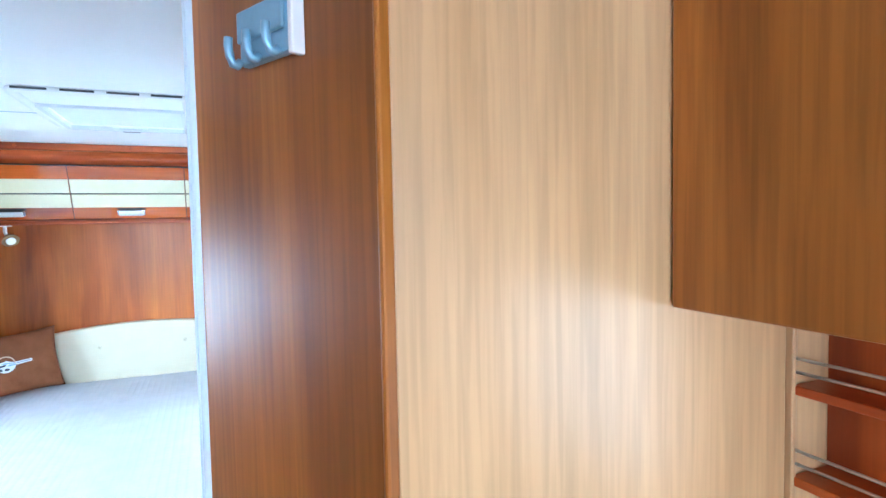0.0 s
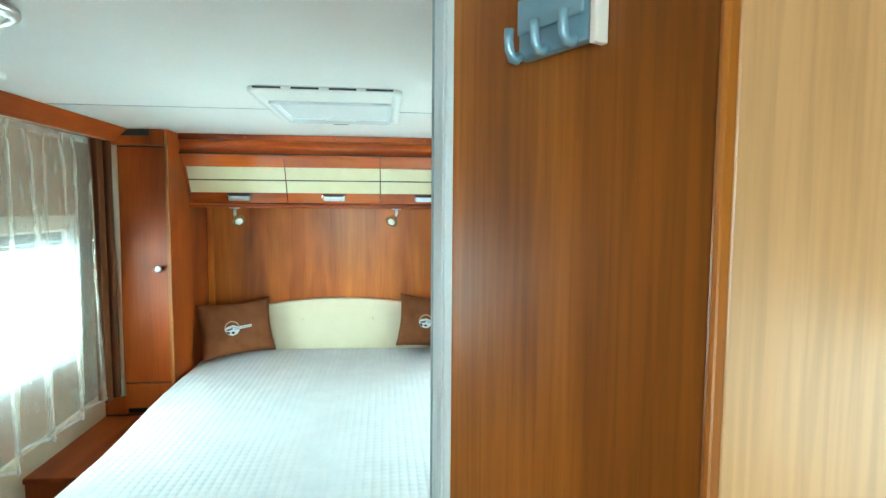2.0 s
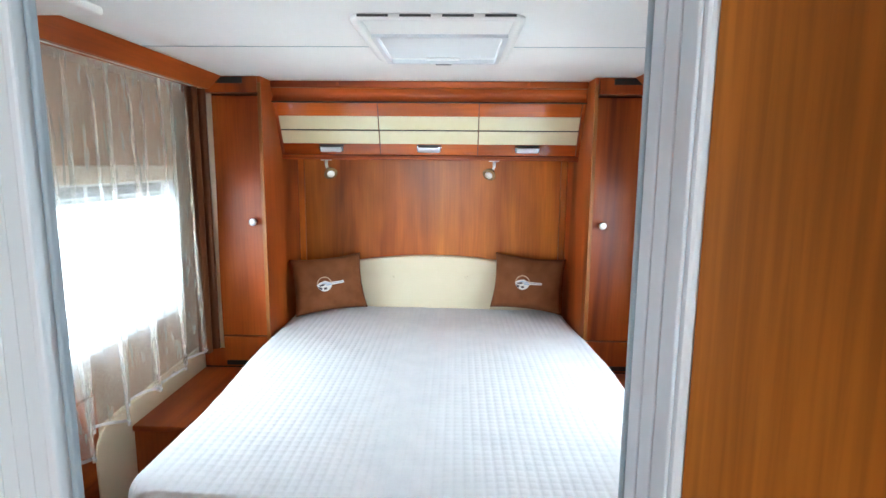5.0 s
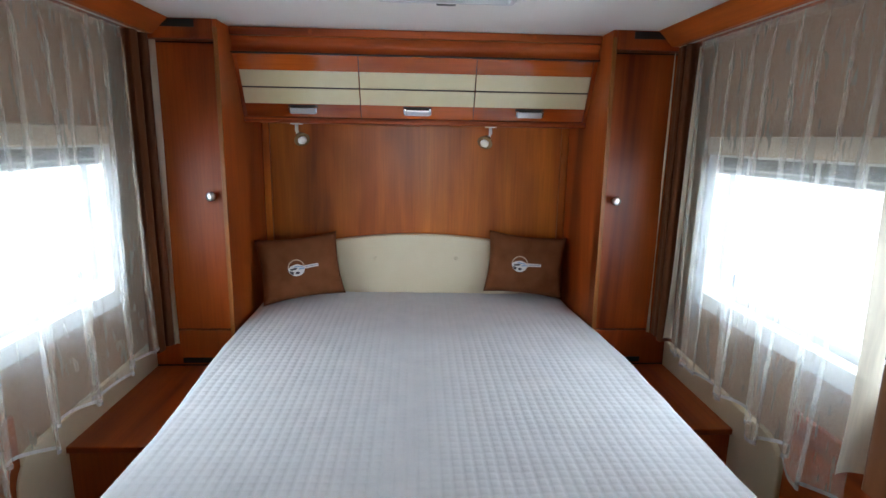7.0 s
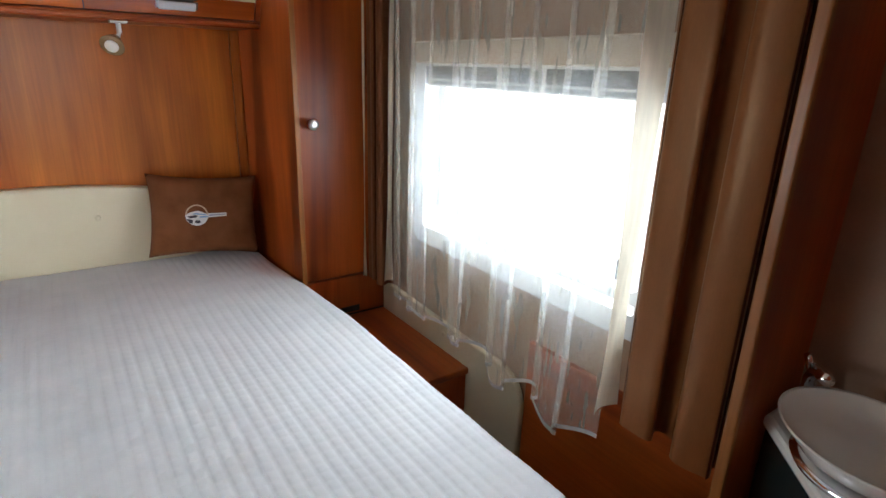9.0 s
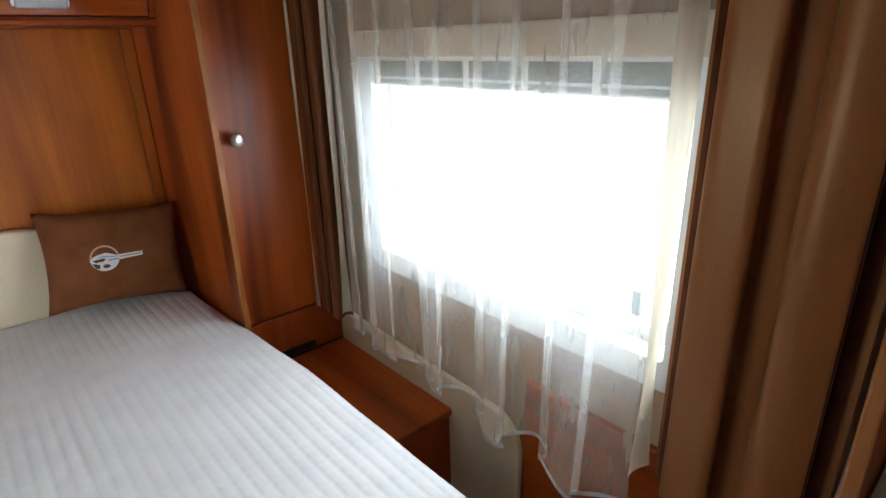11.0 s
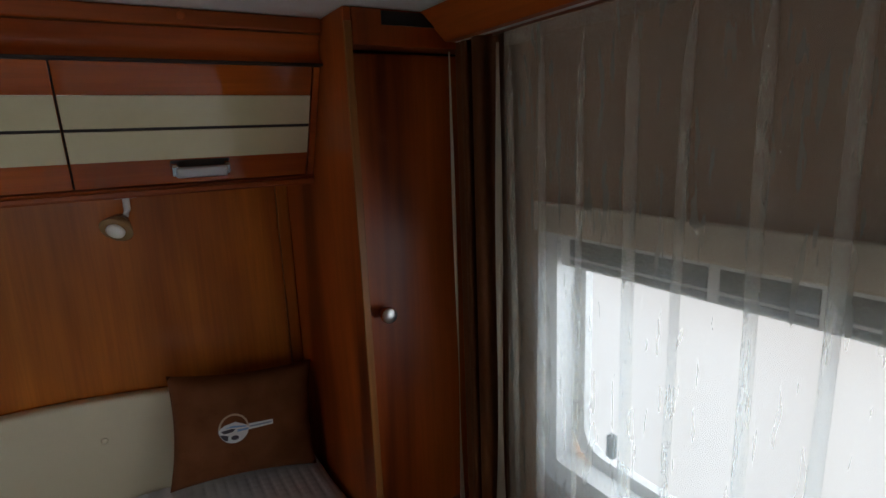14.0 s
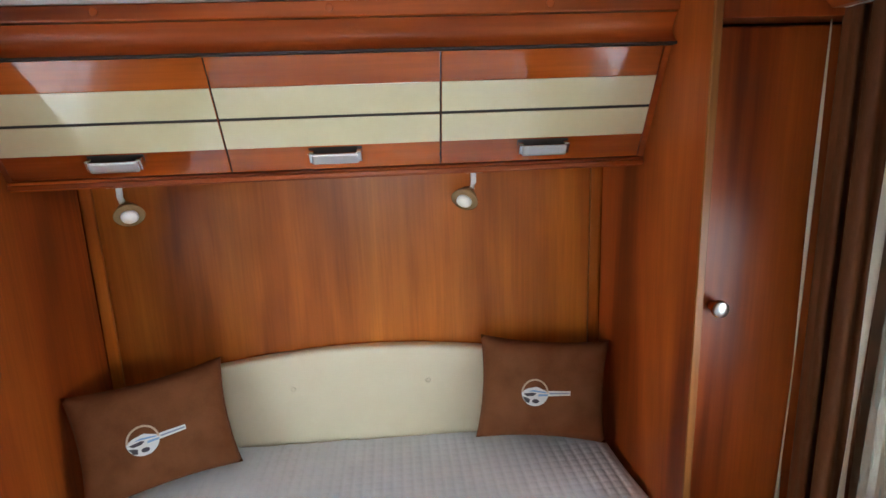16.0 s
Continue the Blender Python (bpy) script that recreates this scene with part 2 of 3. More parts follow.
# ---- helpers for building ----
def box(bm, x0, x1, y0, y1, z0, z1, bevel=0.0, seg=2):
    vs = [bm.verts.new((x, y, z)) for x in (x0, x1) for y in (y0, y1) for z in (z0, z1)]
    fs = [bm.faces.new([vs[i] for i in q]) for q in ((0, 1, 3, 2), (4, 6, 7, 5), (0, 4, 5, 1), (2, 3, 7, 6), (0, 2, 6, 4), (1, 5, 7, 3))]
    if bevel:
        es = {e for f in fs for e in f.edges}
        bmesh.ops.bevel(bm, geom=list(es), offset=bevel, segments=seg, affect="EDGES", profile=0.5)
    return bm


def boxes(*dims, bevel=0.0, seg=2):
    bm = bmesh.new()
    for d in dims:
        box(bm, *d, bevel=bevel, seg=seg)
    return bm


def prism(outline, depth, m=Matrix.Identity(4), bevel=0.0):
    """A flat outline (u, v) given a depth along w; m places u, v, w in the world."""
    bm = bmesh.new()
    f = bm.faces.new([bm.verts.new((u, v, 0)) for u, v in outline])
    top = bmesh.ops.extrude_face_region(bm, geom=[f])
    bmesh.ops.translate(bm, vec=(0, 0, depth), verts=[v for v in top["geom"] if isinstance(v, bmesh.types.BMVert)])
    bmesh.ops.recalc_face_normals(bm, faces=bm.faces[:])
    if bevel:
        es = [e for e in bm.edges if len(e.link_faces) == 2 and e.calc_face_angle(0) > 0.9]
        bmesh.ops.bevel(bm, geom=es, offset=bevel, segments=2, affect="EDGES", profile=0.5)
    bm.transform(m)
    return bm


def lathe(profile, m=Matrix.Identity(4), n=28):
    """Turn a profile of (radius, height) round the z axis."""
    bm = bmesh.new()
    rings = []
    for r, z in profile:
        rings.append([bm.verts.new((r * math.cos(2 * math.pi * i / n), r * math.sin(2 * math.pi * i / n), z)) for i in range(n)])
    for a, b in zip(rings, rings[1:]):
        for i in range(n):
            bm.faces.new((a[i], a[(i + 1) % n], b[(i + 1) % n], b[i]))
    bm.faces.new(rings[0][::-1])
    bm.faces.new(rings[-1])
    bm.transform(m)
    return bm


def tube(points, radius, n=10):
    """A round bar along the points."""
    bm = bmesh.new()
    pts = [Vector(p) for p in points]
    rings = []
    for i, p in enumerate(pts):
        d = (pts[min(i + 1, len(pts) - 1)] - pts[max(i - 1, 0)]).normalized()
        u = d.orthogonal().normalized() if abs(d.z) > 0.95 else d.cross(Vector((0, 0, 1))).normalized()
        v = d.cross(u)
        rings.append([bm.verts.new(p + radius * (math.cos(2 * math.pi * k / n) * u + math.sin(2 * math.pi * k / n) * v)) for k in range(n)])
    for a, b in zip(rings, rings[1:]):
        for k in range(n):
            bm.faces.new((a[k], a[(k + 1) % n], b[(k + 1) % n], b[k]))
    bm.faces.new(rings[0][::-1])
    bm.faces.new(rings[-1])
    bmesh.ops.recalc_face_normals(bm, faces=bm.faces[:])
    return bm


def sheet(nu, nv, at):
    """A grid of nu x nv cells; at(u, v) gives each point, u and v from 0 to 1."""
    bm = bmesh.new()
    g = [[bm.verts.new(at(i / nu, j / nv)) for j in range(nv + 1)] for i in range(nu + 1)]
    for i in range(nu):
        for j in range(nv):
            bm.faces.new((g[i][j], g[i + 1][j], g[i + 1][j + 1], g[i][j + 1]))
    return bm


def to_mesh(name, bm, mat, smooth=False):
    me = bpy.data.meshes.new(name)
    bm.to_mesh(me)
    bm.free()
    me.materials.append(mat)
    if smooth:
        me.shade_smooth()
    return me


def part(name, bm, mat, parent, label="", smooth=False):
    ob = new(name, to_mesh(name, bm, mat, smooth))
    if parent:
        ob.parent = parent
        ob.matrix_parent_inverse = parent.matrix_basis.inverted()
    if label:
        ob["label"] = label
    return ob


def thing(name, place, label, category, group="", kind=""):
    ob = new(name)
    ob.empty_display_size = 0.05
    ob.location = place
    return tagged(ob, label, category, group, kind)


def structure(name, bm, mat, label, category="", smooth=False):
    return tagged(new(name, to_mesh(name, bm, mat, smooth)), label, category or name.split("_")[0], kind="structure")


def rounded(w, h, r, n=6):
    """Outline of a rounded rectangle about the origin."""
    out = []
    for cx, cy, a in ((w / 2 - r, h / 2 - r, 0), (-w / 2 + r, h / 2 - r, 90), (-w / 2 + r, -h / 2 + r, 180), (w / 2 - r, -h / 2 + r, 270)):
        out += [(cx + r * math.cos(radians(a + 90 * i / n)), cy + r * math.sin(radians(a + 90 * i / n))) for i in range(n + 1)]
    return out


def frame_ring(w, h, r, border, depth, m, bevel=0.0):
    """A rounded frame with an opening."""
    a, b = rounded(w, h, r), rounded(w - 2 * border, h - 2 * border, max(r - border, 0.01))
    bm = bmesh.new()
    rings = [[bm.verts.new((u, v, z)) for u, v in o] for o, z in ((a, 0), (a, depth), (b, depth), (b, 0))]
    for p, q in zip(rings, rings[1:] + rings[:1]):
        for i in range(len(a)):
            bm.faces.new((p[i], p[(i + 1) % len(a)], q[(i + 1) % len(a)], q[i]))
    bmesh.ops.recalc_face_normals(bm, faces=bm.faces[:])
    bm.transform(m)
    return bm


AXES_X = Matrix(((0, 0, 1, 0), (1, 0, 0, 0), (0, 1, 0, 0), (0, 0, 0, 1)))   # u -> y, v -> z, depth -> x
AXES_Y = Matrix(((1, 0, 0, 0), (0, 0, 1, 0), (0, 1, 0, 0), (0, 0, 0, 1)))   # u -> x, v -> z, depth -> y

# ---- the shell ----
CEIL, WALL, BACK = 1.905, 1.095, 3.36
WIN_Y0, WIN_Y1, WIN_Z0, WIN_Z1 = 1.70, 2.56, 0.93, 1.47
structure("floor", boxes((-1.3, 1.3, -4.0, 3.5, -0.06, 0.0)), M_FLOOR, "brown wood-look vinyl floor of the motorhome")
structure("ceiling", boxes((-1.3, -0.11, -4.0, 3.5, CEIL, CEIL + 0.05), (0.286, 1.3, -4.0, 3.5, CEIL, CEIL + 0.05),
                           (-0.11, 0.286, -4.0, 1.98, CEIL, CEIL + 0.05), (-0.11, 0.286, 2.40, 3.5, CEIL, CEIL + 0.05)), M_CEIL, "smooth white ceiling panels over the bedroom")


def side_wall(name, s, holes, y0, y1):
    """A wall across x with rectangular openings (y0, y1, z0, z1), in order of y."""
    a, b = sorted((s * WALL, s * (WALL + 0.045)))
    bm = bmesh.new()
    y = y0
    for h0, h1, z0, z1 in holes:
        box(bm, a, b, y, h0, 0, CEIL)
        box(bm, a, b, h0, h1, 0, z0)
        box(bm, a, b, h0, h1, z1, CEIL)
        y = h1
    box(bm, a, b, y, y1, 0, CEIL)
    return structure(name, bm, M_WALLB, "brown lined side wall of the motorhome with a window opening", "wall")


side_wall("wall_right", 1, [(-0.36, 0.14, 1.0, 1.42), (WIN_Y0, WIN_Y1, WIN_Z0, WIN_Z1)], -3.9, 3.42)
side_wall("wall_left", -1, [(-2.15, -1.05, 1.02, 1.58), (WIN_Y0, WIN_Y1, WIN_Z0, WIN_Z1)], -3.9, 3.42)
structure("wall_back", boxes((-WALL - 0.04, WALL + 0.04, BACK, BACK + 0.05, 0, CEIL)), M_WOOD, "cherry veneer rear wall behind the bed", "wall")
structure("wall_front", boxes((-1.14, 1.14, -3.70, -3.65, 0, 0.95), (-1.14, 1.14, -3.70, -3.65, 1.75, CEIL), (-1.14, -0.9, -3.70, -3.65, 0.95, 1.75), (0.9, 1.14, -3.70, -3.65, 0.95, 1.75)),
          M_WALLB, "plain front wall of the motorhome around the windscreen", "wall")
structure("ground", boxes((-400, 400, -400, 400, -0.85, -0.8)), M_GROUND, "pale gravel ground outside the motorhome")

for name, s in (("backdrop_right", 1), ("backdrop_left", -1)):
    structure(name, boxes((*sorted((s * 2.4, s * 2.45)), -4, 9, -0.8, 5.0)), M_OUTSIDE, "plain hazy white daylight outside the windows", "backdrop")

# ceiling seam
structure("trim_seam", boxes((-1.0, -0.150, 2.19, 2.1925, CEIL - 0.0015, CEIL), (0.315, 1.0, 2.19, 2.1925, CEIL - 0.0015, CEIL)), M_SEAL, "thin grey joint strip between ceiling panels", "trim")

# ---- the bed alcove ----
part_back = thing("alcove_panel", (0, BACK, 0.6), "upright-grained cherry panel in a thin frame above the headboard", "panel", kind="structure")
part("panel", boxes((-0.702, 0.702, BACK - 0.012, BACK - 0.001, 0.60, 1.56), bevel=0.003), M_ALCOVE, part_back)
part("frame_stile", boxes((-0.735, -0.7030, BACK - 0.018, BACK - 0.001, 0.60, 1.56), bevel=0.002), M_ALCOVE, part_back)
part("frame_stile", boxes((0.7030, 0.735, BACK - 0.018, BACK - 0.001, 0.60, 1.56), bevel=0.002), M_ALCOVE, part_back)


def wardrobe(s):
    side = "beside the bed"
    w = thing("wardrobe", (s * 0.9, 3.0, 0.0), "tall narrow cherry wardrobe with a round knob " + side, "wardrobe", "wardrobes beside the bed")
    y0, xi, xo = 2.80, 0.735, WALL - 0.004

    def bx(x0, x1, *r):
        return (*sorted((s * x0, s * x1)), *r)
    part("side_panel", boxes(bx(xi, xi + 0.016, y0 + 0.002, BACK - 0.022, 0.0, CEIL - 0.002), bevel=0.002), M_WOOD, w)
    part("corner_post", boxes(bx(xi - 0.003, xi + 0.014, y0 - 0.006, y0 + 0.001, 0.60, CEIL - 0.03), bevel=0.002), M_EDGE, w, "lighter edge strip of the wardrobe")
    yd = y0 + 0.055
    # body coloured near-black so the gap round the door looks shaded
    part("body", boxes(bx(xi + 0.017, xo, yd + 0.022, BACK - 0.03, 0.0, CEIL - 0.002)), M_GAP, w, "wardrobe body coloured dark as the shade round the door")
    d = part("door", boxes(bx(xi + 0.0215, xo - 0.002, yd, yd + 0.018, 0.701, 1.825), bevel=0.0025), M_WOOD, w)
    part("top_panel", boxes(bx(xi + 0.017, xo, y0 + 0.0005, yd + 0.018, 1.832, CEIL - 0.002), bevel=0.002), M_WOOD, w)
    part("base_panel", boxes(bx(xi + 0.017, xo, yd - 0.002, yd + 0.018, 0.545, 0.694), bevel=0.002), M_WOOD, w)
    part("vent_slot", boxes(bx(0.815, 0.965, y0 - 0.004, y0 - 0.0005, 1.872, 1.899), bevel=0.001), M_BLACK, w, "black ventilation slot")
    part("foot_vent", boxes(bx(0.84, 0.97, yd - 0.007, yd - 0.003, 0.553, 0.576), bevel=0.001), M_BLACK, w, "black ventilation slot")
    k = part("knob", lathe([(0.008, 0), (0.011, 0.004), (0.011, 0.012), (0.016, 0.020), (0.0185, 0.028), (0.0185, 0.034)], pose(s * 0.803, yd, 1.254, 90)), M_WOOD, d, "cherry wood knob", True)
    part("cap", lathe([(0.0178, 0), (0.0178, 0.003), (0.0150, 0.0055)], pose(s * 0.803, yd - 0.0342, 1.254, 90)), M_STEEL, d, "satin steel knob cap", True)


wardrobe(-1)
wardrobe(1)


# overhead locker: three flaps that lean out towards the top, each with two cream bands and a handle
def lean(x0, x1, v0, v1, w0, w1, bevel=0.0):
    """A slab on the leaning front: v runs up the slope from its lower edge, w out of it."""
    bm = boxes((x0, x1, w0, w1, v0, v1), bevel=bevel)
    bm.transform(Matrix.Translation((0, 3.066, 1.569)) @ Matrix.Rotation(radians(26), 4, "X"))
    return bm


locker = thing("overhead_locker", (0, 3.1, 1.56), "cherry overhead locker above the bed with three cream-banded flaps", "cabinet")
# carcass is wood coloured near-black: painted shade behind the flap gaps
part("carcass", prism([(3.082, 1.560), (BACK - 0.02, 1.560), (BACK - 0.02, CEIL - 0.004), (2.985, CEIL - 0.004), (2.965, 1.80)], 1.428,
                      Matrix.Translation((-0.714, 0, 0)) @ AXES_X), M_GAP, locker, "locker carcass coloured dark as the shade between the flaps")
part("bottom_board", boxes((-0.733, 0.733, 3.066, BACK - 0.02, 1.548, 1.559), bevel=0.002), M_WOOD_X, locker)
part("bottom_rail", lean(-0.733, 0.733, -0.028, -0.004, 0.0, 0.012, 0.001), M_WOOD_X, locker)
for x0 in (-0.7335, 0.7175):
    part("end_filler", lean(x0, x0 + 0.016, -0.004, 0.270, 0.004, 0.10, 0.001), M_WOOD_X, locker)
H = 0.268
for i in range(3):
    x0, x1 = -0.717 + i * 0.478, -0.717 + (i + 1) * 0.478 - 0.003
    f = part("flap", lean(x0, x1, 0.0, H, 0.0, 0.012, 0.0015), M_FLAP, locker)
    for v0, v1 in ((0.060, 0.126), (0.133, 0.200)):
        part("band", lean(x0 + 0.001, x1 - 0.001, v0, v1, -0.0028, -0.0002, 0.0006), M_CREAM, f, "glossy cream band")
    part("groove", lean(x0 + 0.001, x1 - 0.001, 0.1265, 0.1325, -0.0012, -0.0003), M_GAP, f, "dark groove between the bands")
    xm = (x0 + x1) / 2
    h = part("handle", lean(xm - 0.052, xm + 0.052, 0.025, 0.050, -0.026, -0.020, 0.004), M_STEEL, f, "satin steel bar handle")
    for sx in (-1, 1):
        part("handle_end", lean(xm + sx * 0.053 - 0.006, xm + sx * 0.053 + 0.006, 0.028, 0.052, -0.022, -0.0005, 0.002), M_CHROME, f, "chrome handle mount")
    # flat dark strip on the flap: painted shade, no real recess
    part("handle_recess", lean(xm - 0.06, xm + 0.06, 0.040, 0.056, -0.0012, -0.0004), M_GAP, f, "thin dark strip painted as shade above the handle")

# cove and crown above the locker
cove = thing("cove_moulding", (0, 2.96, 1.82), "curved cherry cove moulding under the ceiling", "trim", kind="structure")


def cove_at(u, v):
    a = radians(90 * v)
    return (-0.733 + 1.466 * u, 2.935 + 0.035 * math.sin(a) * (1 - v) * 1.6, 1.812 + 0.058 * v)


part("cove", sheet(2, 12, cove_at), M_WOOD_X, cove, "", True)
part("crown", boxes((-0.733, 0.733, 2.925, 2.97, 1.872, CEIL - 0.002), bevel=0.004), M_WOOD_X, cove)
# the shadow under the cove, added as a thin dark strip
part("lip", boxes((-0.733, 0.733, 2.931, 2.97, 1.806, 1.8115), bevel=0.001), M_GAP, cove, "dark strip painted as the shadow line under the cove")
for x in (-0.42, 0.02, 0.46):
    part("spot_ring", lathe([(0.008, 0), (0.008, 0.0012), (0.006, 0.0016)], pose(x, 2.925, 1.889, 90)), M_WOOD_X, cove, "wooden cover button", True)


def reading_lamp(x, s):
    lp = thing("reading_lamp", (x, 3.14, 1.548), "small white spot lamp with a smoky glass head under the locker", "lamp", "reading lamps over the bed")
    part("base", boxes((x - 0.024, x + 0.024, 3.122, 3.158, 1.540, 1.5478), bevel=0.003), M_PLASTIC, lp, "white mounting plate")
    part("stem", tube([(x, 3.14, 1.540), (x, 3.139, 1.515), (x + s * 0.006, 3.137, 1.500)], 0.0075), M_PLASTIC, lp, "", True)
    m = pose(x + s * 0.014, 3.138, 1.494, 125, 0, s * 28)
    sh = part("shade", lathe([(0.010, -0.008), (0.017, 0.0), (0.026, 0.016), (0.0345, 0.034), (0.0325, 0.0352)], m), M_AMBER, lp, "smoky amber glass lamp head", True)
    part("bulb_glass", lathe([(0.0190, 0.0354), (0.0190, 0.041), (0.013, 0.046), (0.002, 0.0480)], m), M_LAMPGLASS, sh, "frosted glass front", True)


reading_lamp(-0.53, 1)
reading_lamp(0.325, -1)

# headboard: low padded arch
hb = thing("headboard", (0, 3.32, 0.72), "cream leatherette headboard with an arched top and buttons", "headboard")
arch = [(-0.69, 0.60)] + [(0.69, 0.60)] + [(0.69 - 1.38 * i / 40, 0.930 + 0.097 * (1 - (1 - 2 * i / 40) ** 2)) for i in range(41)]
part("pad", prism(arch, 0.045, Matrix.Translation((0, 3.300, 0)) @ AXES_Y, 0.010), M_LEATHER, hb, "", True)
for x in (-0.205, 0.195):
    part("button", lathe([(0.008, 0), (0.008, 0.002), (0.005, 0.004)], pose(x, 3.3005, 0.910, 90)), M_LEATHER, hb, "", True)

# ---- the bed ----
bed = thing("bed", (0, 2.1, 0), "island double bed with a white quilted bedspread", "bed")
BED_Y0, BED_Y1, BED_Z = 1.48, 3.292, 0.735
part("bed_base", boxes((-0.60, 0.62, 1.60, 3.28, 0.0, 0.46), bevel=0.004), M_WOOD, bed)
part("mattress", boxes((-0.64, 0.68, 1.56, 3.28, 0.46, 0.70), bevel=0.03), M_LEATHER, bed, "pale mattress under the spread")


def bed_half(y, sg):
    """Half width of the bed on one side along its length; the foot has rounded corners."""
    foot = max(0.0, 1 - (y - BED_Y0) / 0.14)
    w = 0.726 + (0.045 * min(1, max(0, 3.1 - y) / 0.6) if sg > 0 else -0.035 * min(1, max(0, 2.6 - y) / 0.6))
    return w * math.sqrt(max(0.0, 1 - 0.25 * foot ** 2))


CELL, FINE = 0.027, 6


def quilt_at(u, v):
    y = BED_Y0 + round(v * 402) * CELL / FINE
    s = (round(u * 412) - 203) * CELL / FINE
    w = bed_half(y, s)
    a = abs(s)
    r = 0.05
    if a < w - r:
        x, z = a, BED_Z
    elif a < w + 0.57 * r:
        t = (a - w + r) / r
        x, z = w - r + r * math.sin(min(t, 1.571)), BED_Z - r * (1 - math.cos(min(t, 1.571)))
    else:
        x, z = w, BED_Z - r - (a - w - 0.57 * r)
    x = math.copysign(x, s)
    p, q = (s / CELL) % 1.0, ((y - BED_Y0) / CELL) % 1.0
    puff = (abs(math.sin(math.pi * p)) ** 0.45) * (0.42 + 0.58 * abs(math.sin(math.pi * q)) ** 0.45)
    z += 0.0030 * puff
    z += 0.009 * noise.noise((x * 2.2, y * 2.0, 0.3)) + 0.004 * noise.noise((x * 9, y * 7, 1.3))
    if v < 0.02:
        z -= 0.02 * (1 - v / 0.02)
    return (x, y, z)


part("bedspread", sheet(412, 402, quilt_at), M_QUILT, bed, "white quilted cotton bedspread with square stitching", True)
part("foot_panel", prism(rounded(1.16, 0.26, 0.05), 0.03, Matrix.Translation((0.02, 1.515, 0.565)) @ AXES_Y, 0.006), M_QUILT, bed, "bedspread hanging over the foot")


def cushion(x, y, z, turn, tilt, roll):
    c = thing("cushion", (x, y, z), "brown velour scatter cushion with a white printed badge", "cushion", "cushions at the headboard")
    m = pose(x, y, z, 90 + tilt, 0, turn) @ Matrix.Rotation(radians(roll), 4, "Z")
    W2, H2 = 0.189, 0.149

    def face(sg):
        def at(u, v):
            a, b = 2 * u - 1, 2 * v - 1
            k = max(0.0, (1 - a ** 4)) * max(0.0, (1 - b ** 4))
            pinch_a = 1 - 0.075 * (1 - b * b) * abs(a) ** 3
            pinch_b = 1 - 0.095 * (1 - a * a) * abs(b) ** 3
            d = 0.048 * k ** 0.42 + 0.010 * noise.noise((a * 2.2 + x * 7, b * 2.2, sg)) * k * (1 - 0.6 * math.exp(-(a * a + b * b) * 5)) + 0.0035 * noise.noise((a * 7 + x * 3, b * 5, sg + 4)) * k * min(1.0, a * a + b * b)
            return (a * W2 * pinch_a, b * H2 * pinch_b, sg * d)
        return at
    bm = sheet(28, 24, face(1))
    other = sheet(28, 24, face(-1))
    tmp = bpy.data.meshes.new("tmp")
    other.to_mesh(tmp)
    other.free()
    bm.from_mesh(tmp)
    bpy.data.meshes.remove(tmp)
    bmesh.ops.remove_doubles(bm, verts=bm.verts[:], dist=0.0006)
    bmesh.ops.recalc_face_normals(bm, faces=bm.faces[:])
    bm.transform(m)
    part("cover", bm, M_CUSHION, c, "", True)

    def on_cover(px, py):
        a, b = px / W2, py / H2
        return 0.048 * max(0, (1 - a ** 4) * (1 - b ** 4)) ** 0.42 + 0.0035

    def decal(name, outline, mat, label, lift=0.0):
        bm = bmesh.new()
        vs = [bm.verts.new((u, v, on_cover(u, v) + lift)) for u, v in outline]
        bm.faces.new(vs)
        bmesh.ops.triangulate(bm, faces=bm.faces[:])
        ex = bmesh.ops.extrude_face_region(bm, geom=bm.faces[:])
        bmesh.ops.translate(bm, vec=(0, 0, 0.0012), verts=[q for q in ex["geom"] if isinstance(q, bmesh.types.BMVert)])
        bm.transform(m)
        part(name, bm, mat, c, label)
    cx, cy, R = -0.032, -0.002, 0.038
    arc = [(cx + R * math.cos(radians(a)), cy + R * math.sin(radians(a))) for a in range(0, 181, 12)]
    arc += [(cx + (R - 0.005) * math.cos(radians(a)), cy + (R - 0.005) * math.sin(radians(a))) for a in range(180, -1, -12)]
    decal("badge_ring", arc, M_PRINT_C, "thin tan ring of the printed badge")
    bowl = [(cx + R * math.cos(radians(a)), cy + R * math.sin(radians(a))) for a in range(180, 361, 12)] + [(cx + 0.030, cy + 0.006), (cx + 0.004, cy + 0.016), (cx - 0.022, cy + 0.010)]
    decal("badge_field", bowl, M_PRINT, "white field of the printed badge")
    decal("badge_windscreen", [(cx - 0.032, cy - 0.004), (cx - 0.024, cy - 0.011), (cx - 0.004, cy - 0.009), (cx + 0.004, cy - 0.002), (cx - 0.006, cy + 0.000)], M_PRINT_D, "dark upper shape in the badge", 0.0016)
    decal("badge_grille", [(cx - 0.035, cy - 0.012), (cx - 0.026, cy - 0.027), (cx - 0.016, cy - 0.030), (cx - 0.014, cy - 0.018), (cx - 0.026, cy - 0.014)], M_PRINT_D, "dark shape in the badge", 0.0016)
    decal("badge_wheel", [(cx + 0.010 * math.cos(radians(a)) + 0.002, cy - 0.024 + 0.006 * math.sin(radians(a))) for a in range(0, 360, 40)], M_PRINT_D, "dark round shape in the badge", 0.0016)
    decal("badge_stripe", [(cx - 0.020, cy + 0.003), (cx + 0.030, cy + 0.000), (cx + 0.032, cy + 0.003), (cx - 0.004, cy + 0.007)], M_PRINT_E, "light blue stripe in the badge", 0.0016)
